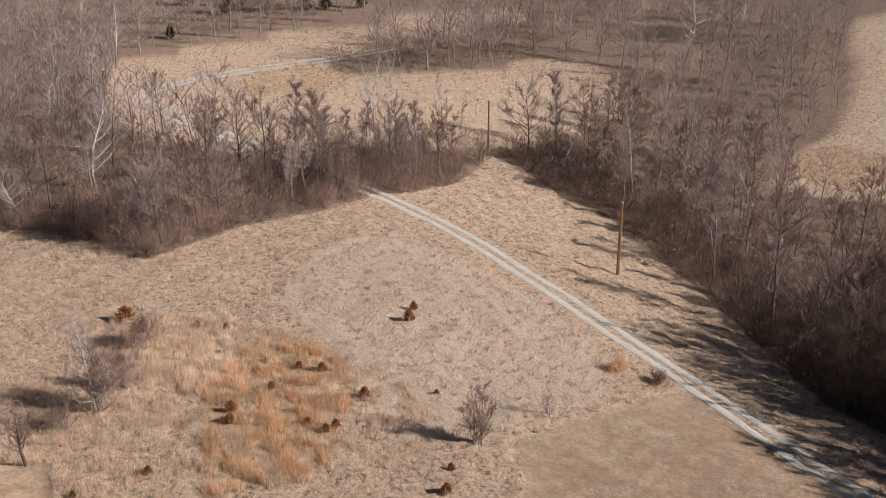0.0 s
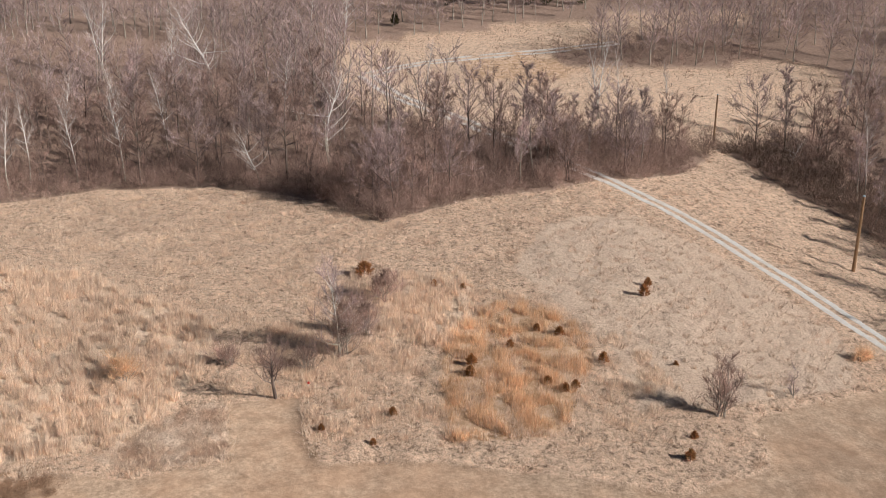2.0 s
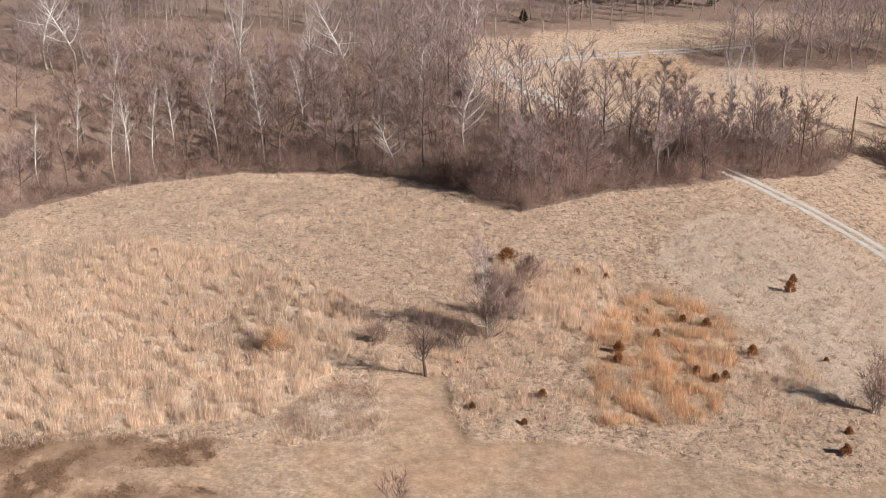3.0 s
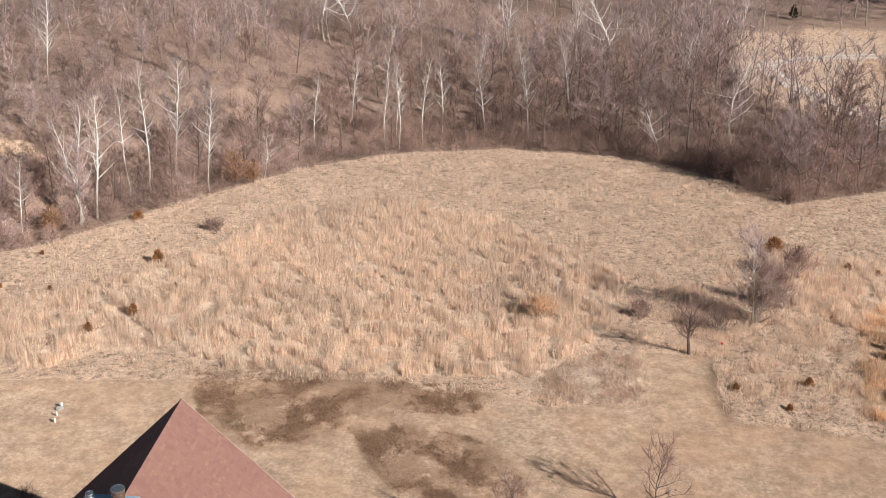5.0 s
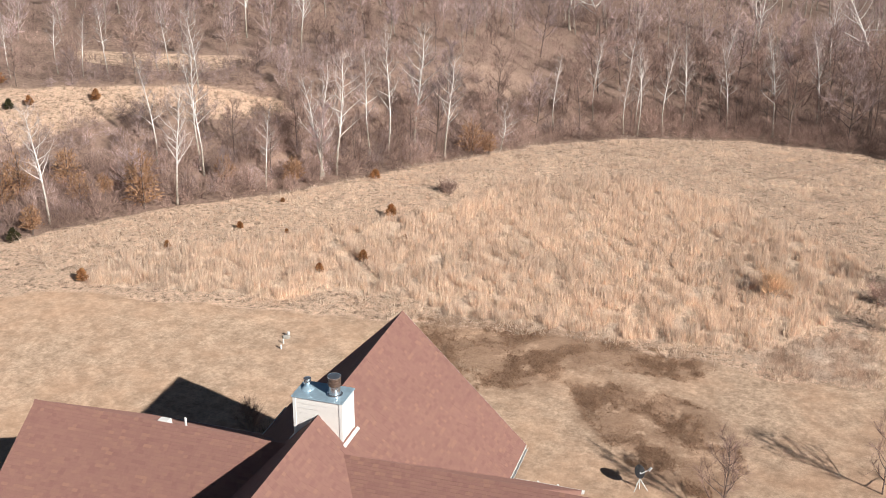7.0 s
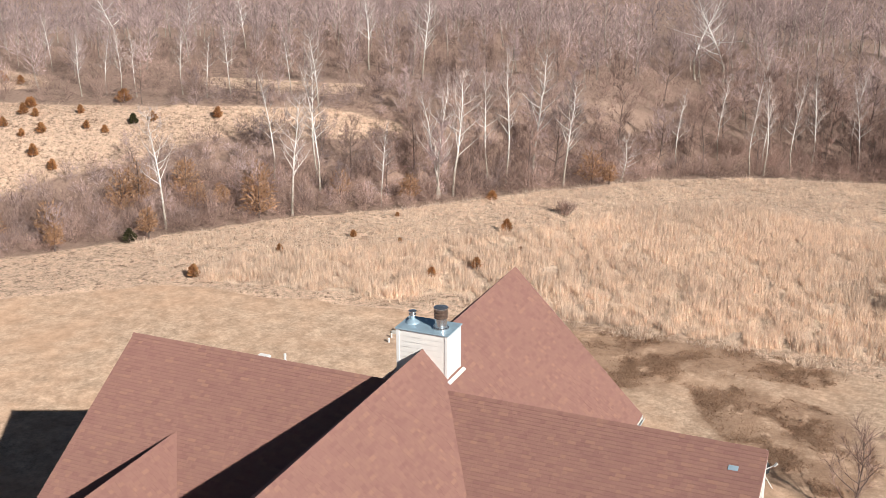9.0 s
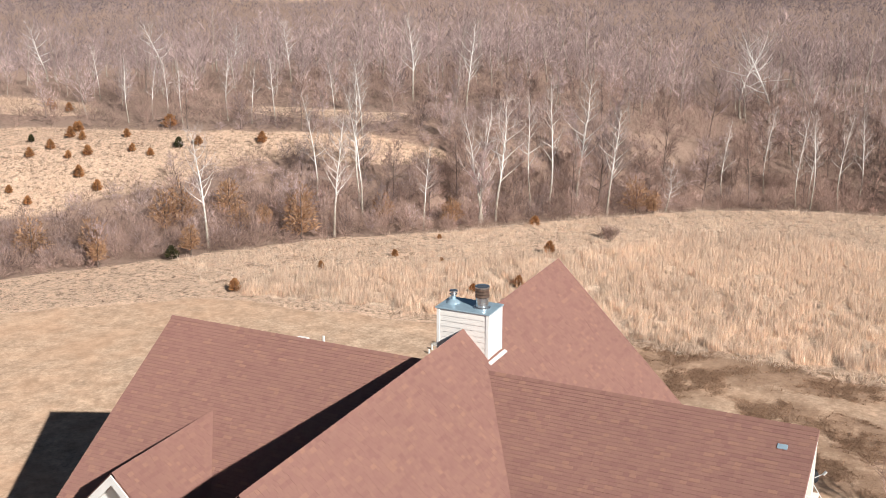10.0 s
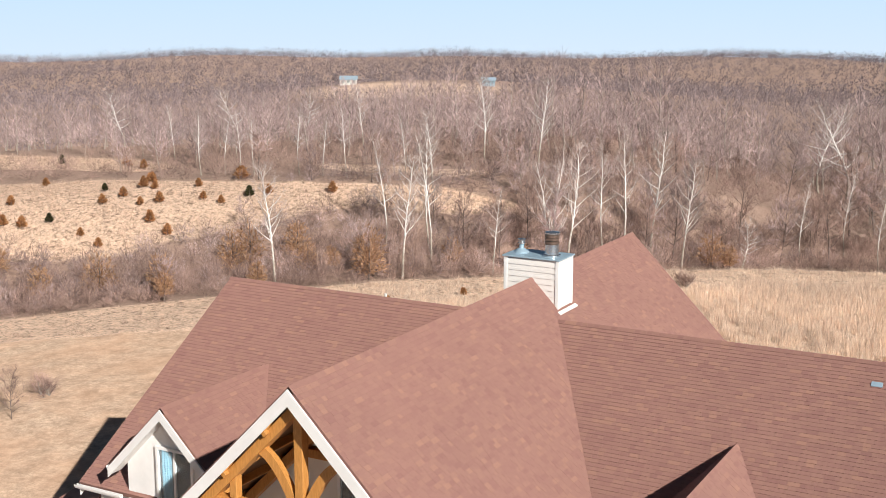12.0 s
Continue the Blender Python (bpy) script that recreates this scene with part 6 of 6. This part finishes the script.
def farm_building(name, label, x, y, turn, w, d, h, wall, roof, dz=0.0):
    ob = thing(name, label, "building", (x, y, ground_at(x, y) + dz), turn=turn)
    part("wall", box(bmesh.new(), (-w / 2, -d / 2, -1), (w / 2, d / 2, h)), M[wall], ob)
    for side in (1, -1):
        bm = bmesh.new()
        slab(bm, [(-w / 2 - 0.4, 0, h + d * 0.28), (w / 2 + 0.4, 0, h + d * 0.28), (w / 2 + 0.4, side * (d / 2 + 0.4), h - 0.1), (-w / 2 - 0.4, side * (d / 2 + 0.4), h - 0.1)], 0.2)
        part("roof", bm, M[roof], ob)
    for k in range(3):
        xk = -w / 2 + w * (k + 0.5) / 3
        part("window", box(bmesh.new(), (xk - 0.5, -d / 2 - 0.06, h * 0.35), (xk + 0.5, -d / 2 - 0.01, h * 0.75)), M["glass"], ob)


farm_building("far_house", "white farmhouse on a far wooded slope", -262, 396, 0.5, 6, 4, 2.2, "siding", "metal_cap", 0.0)
farm_building("far_shed", "pale metal shed by a far clearing", -203, 396, 0.5, 4.5, 3, 1.8, "metal_cap", "metal_cap", 0.3)
farm_building("camper_trailer", "pale trailer half hidden in the thicket", 93, 121, 0.9, 1.6, 1.0, 0.9, "white", "white")

# shingles nearest the front gable, piece by piece
for deck, top, low in TABS:
    m = len(top)
    me = raw_mesh("shingle", [tuple(v) for v in top + low], [tuple(range(m))] + [(i, m + i, m + (i + 1) % m, (i + 1) % m) for i in range(m)], M["shingle"])
    part("shingle", me, None, deck)

# the pale sky low over the far hills
n = Nodes("low_sky")
sep = n.add("ShaderNodeSeparateXYZ")
n.link(n.coords(), sep.inputs[0])
glow = n.ramp(n.math("MULTIPLY_ADD", sep.outputs[2], 0.004, 0.9), [(0.0, (0.72, 0.80, 0.89)), (1.0, (0.56, 0.73, 0.92))])
emit = n.add("ShaderNodeEmission", Strength=0.93)
n.link(glow, emit.inputs[0])
n.link(emit.outputs[0], n.tree.nodes["Material Output"].inputs[0])
ring = np.array([(2600 * math.cos(a), 2600 * math.sin(a), z) for z in (-420, 160) for a in np.linspace(0, 2 * math.pi, 97)[:-1]])
k = np.arange(96)
me = raw_mesh("backdrop", ring, np.stack([k, (k + 1) % 96, 96 + (k + 1) % 96, 96 + k], 1), n.mat)
tagged(new("backdrop", me), "pale blue winter sky above the horizon", "sky", kind="structure")
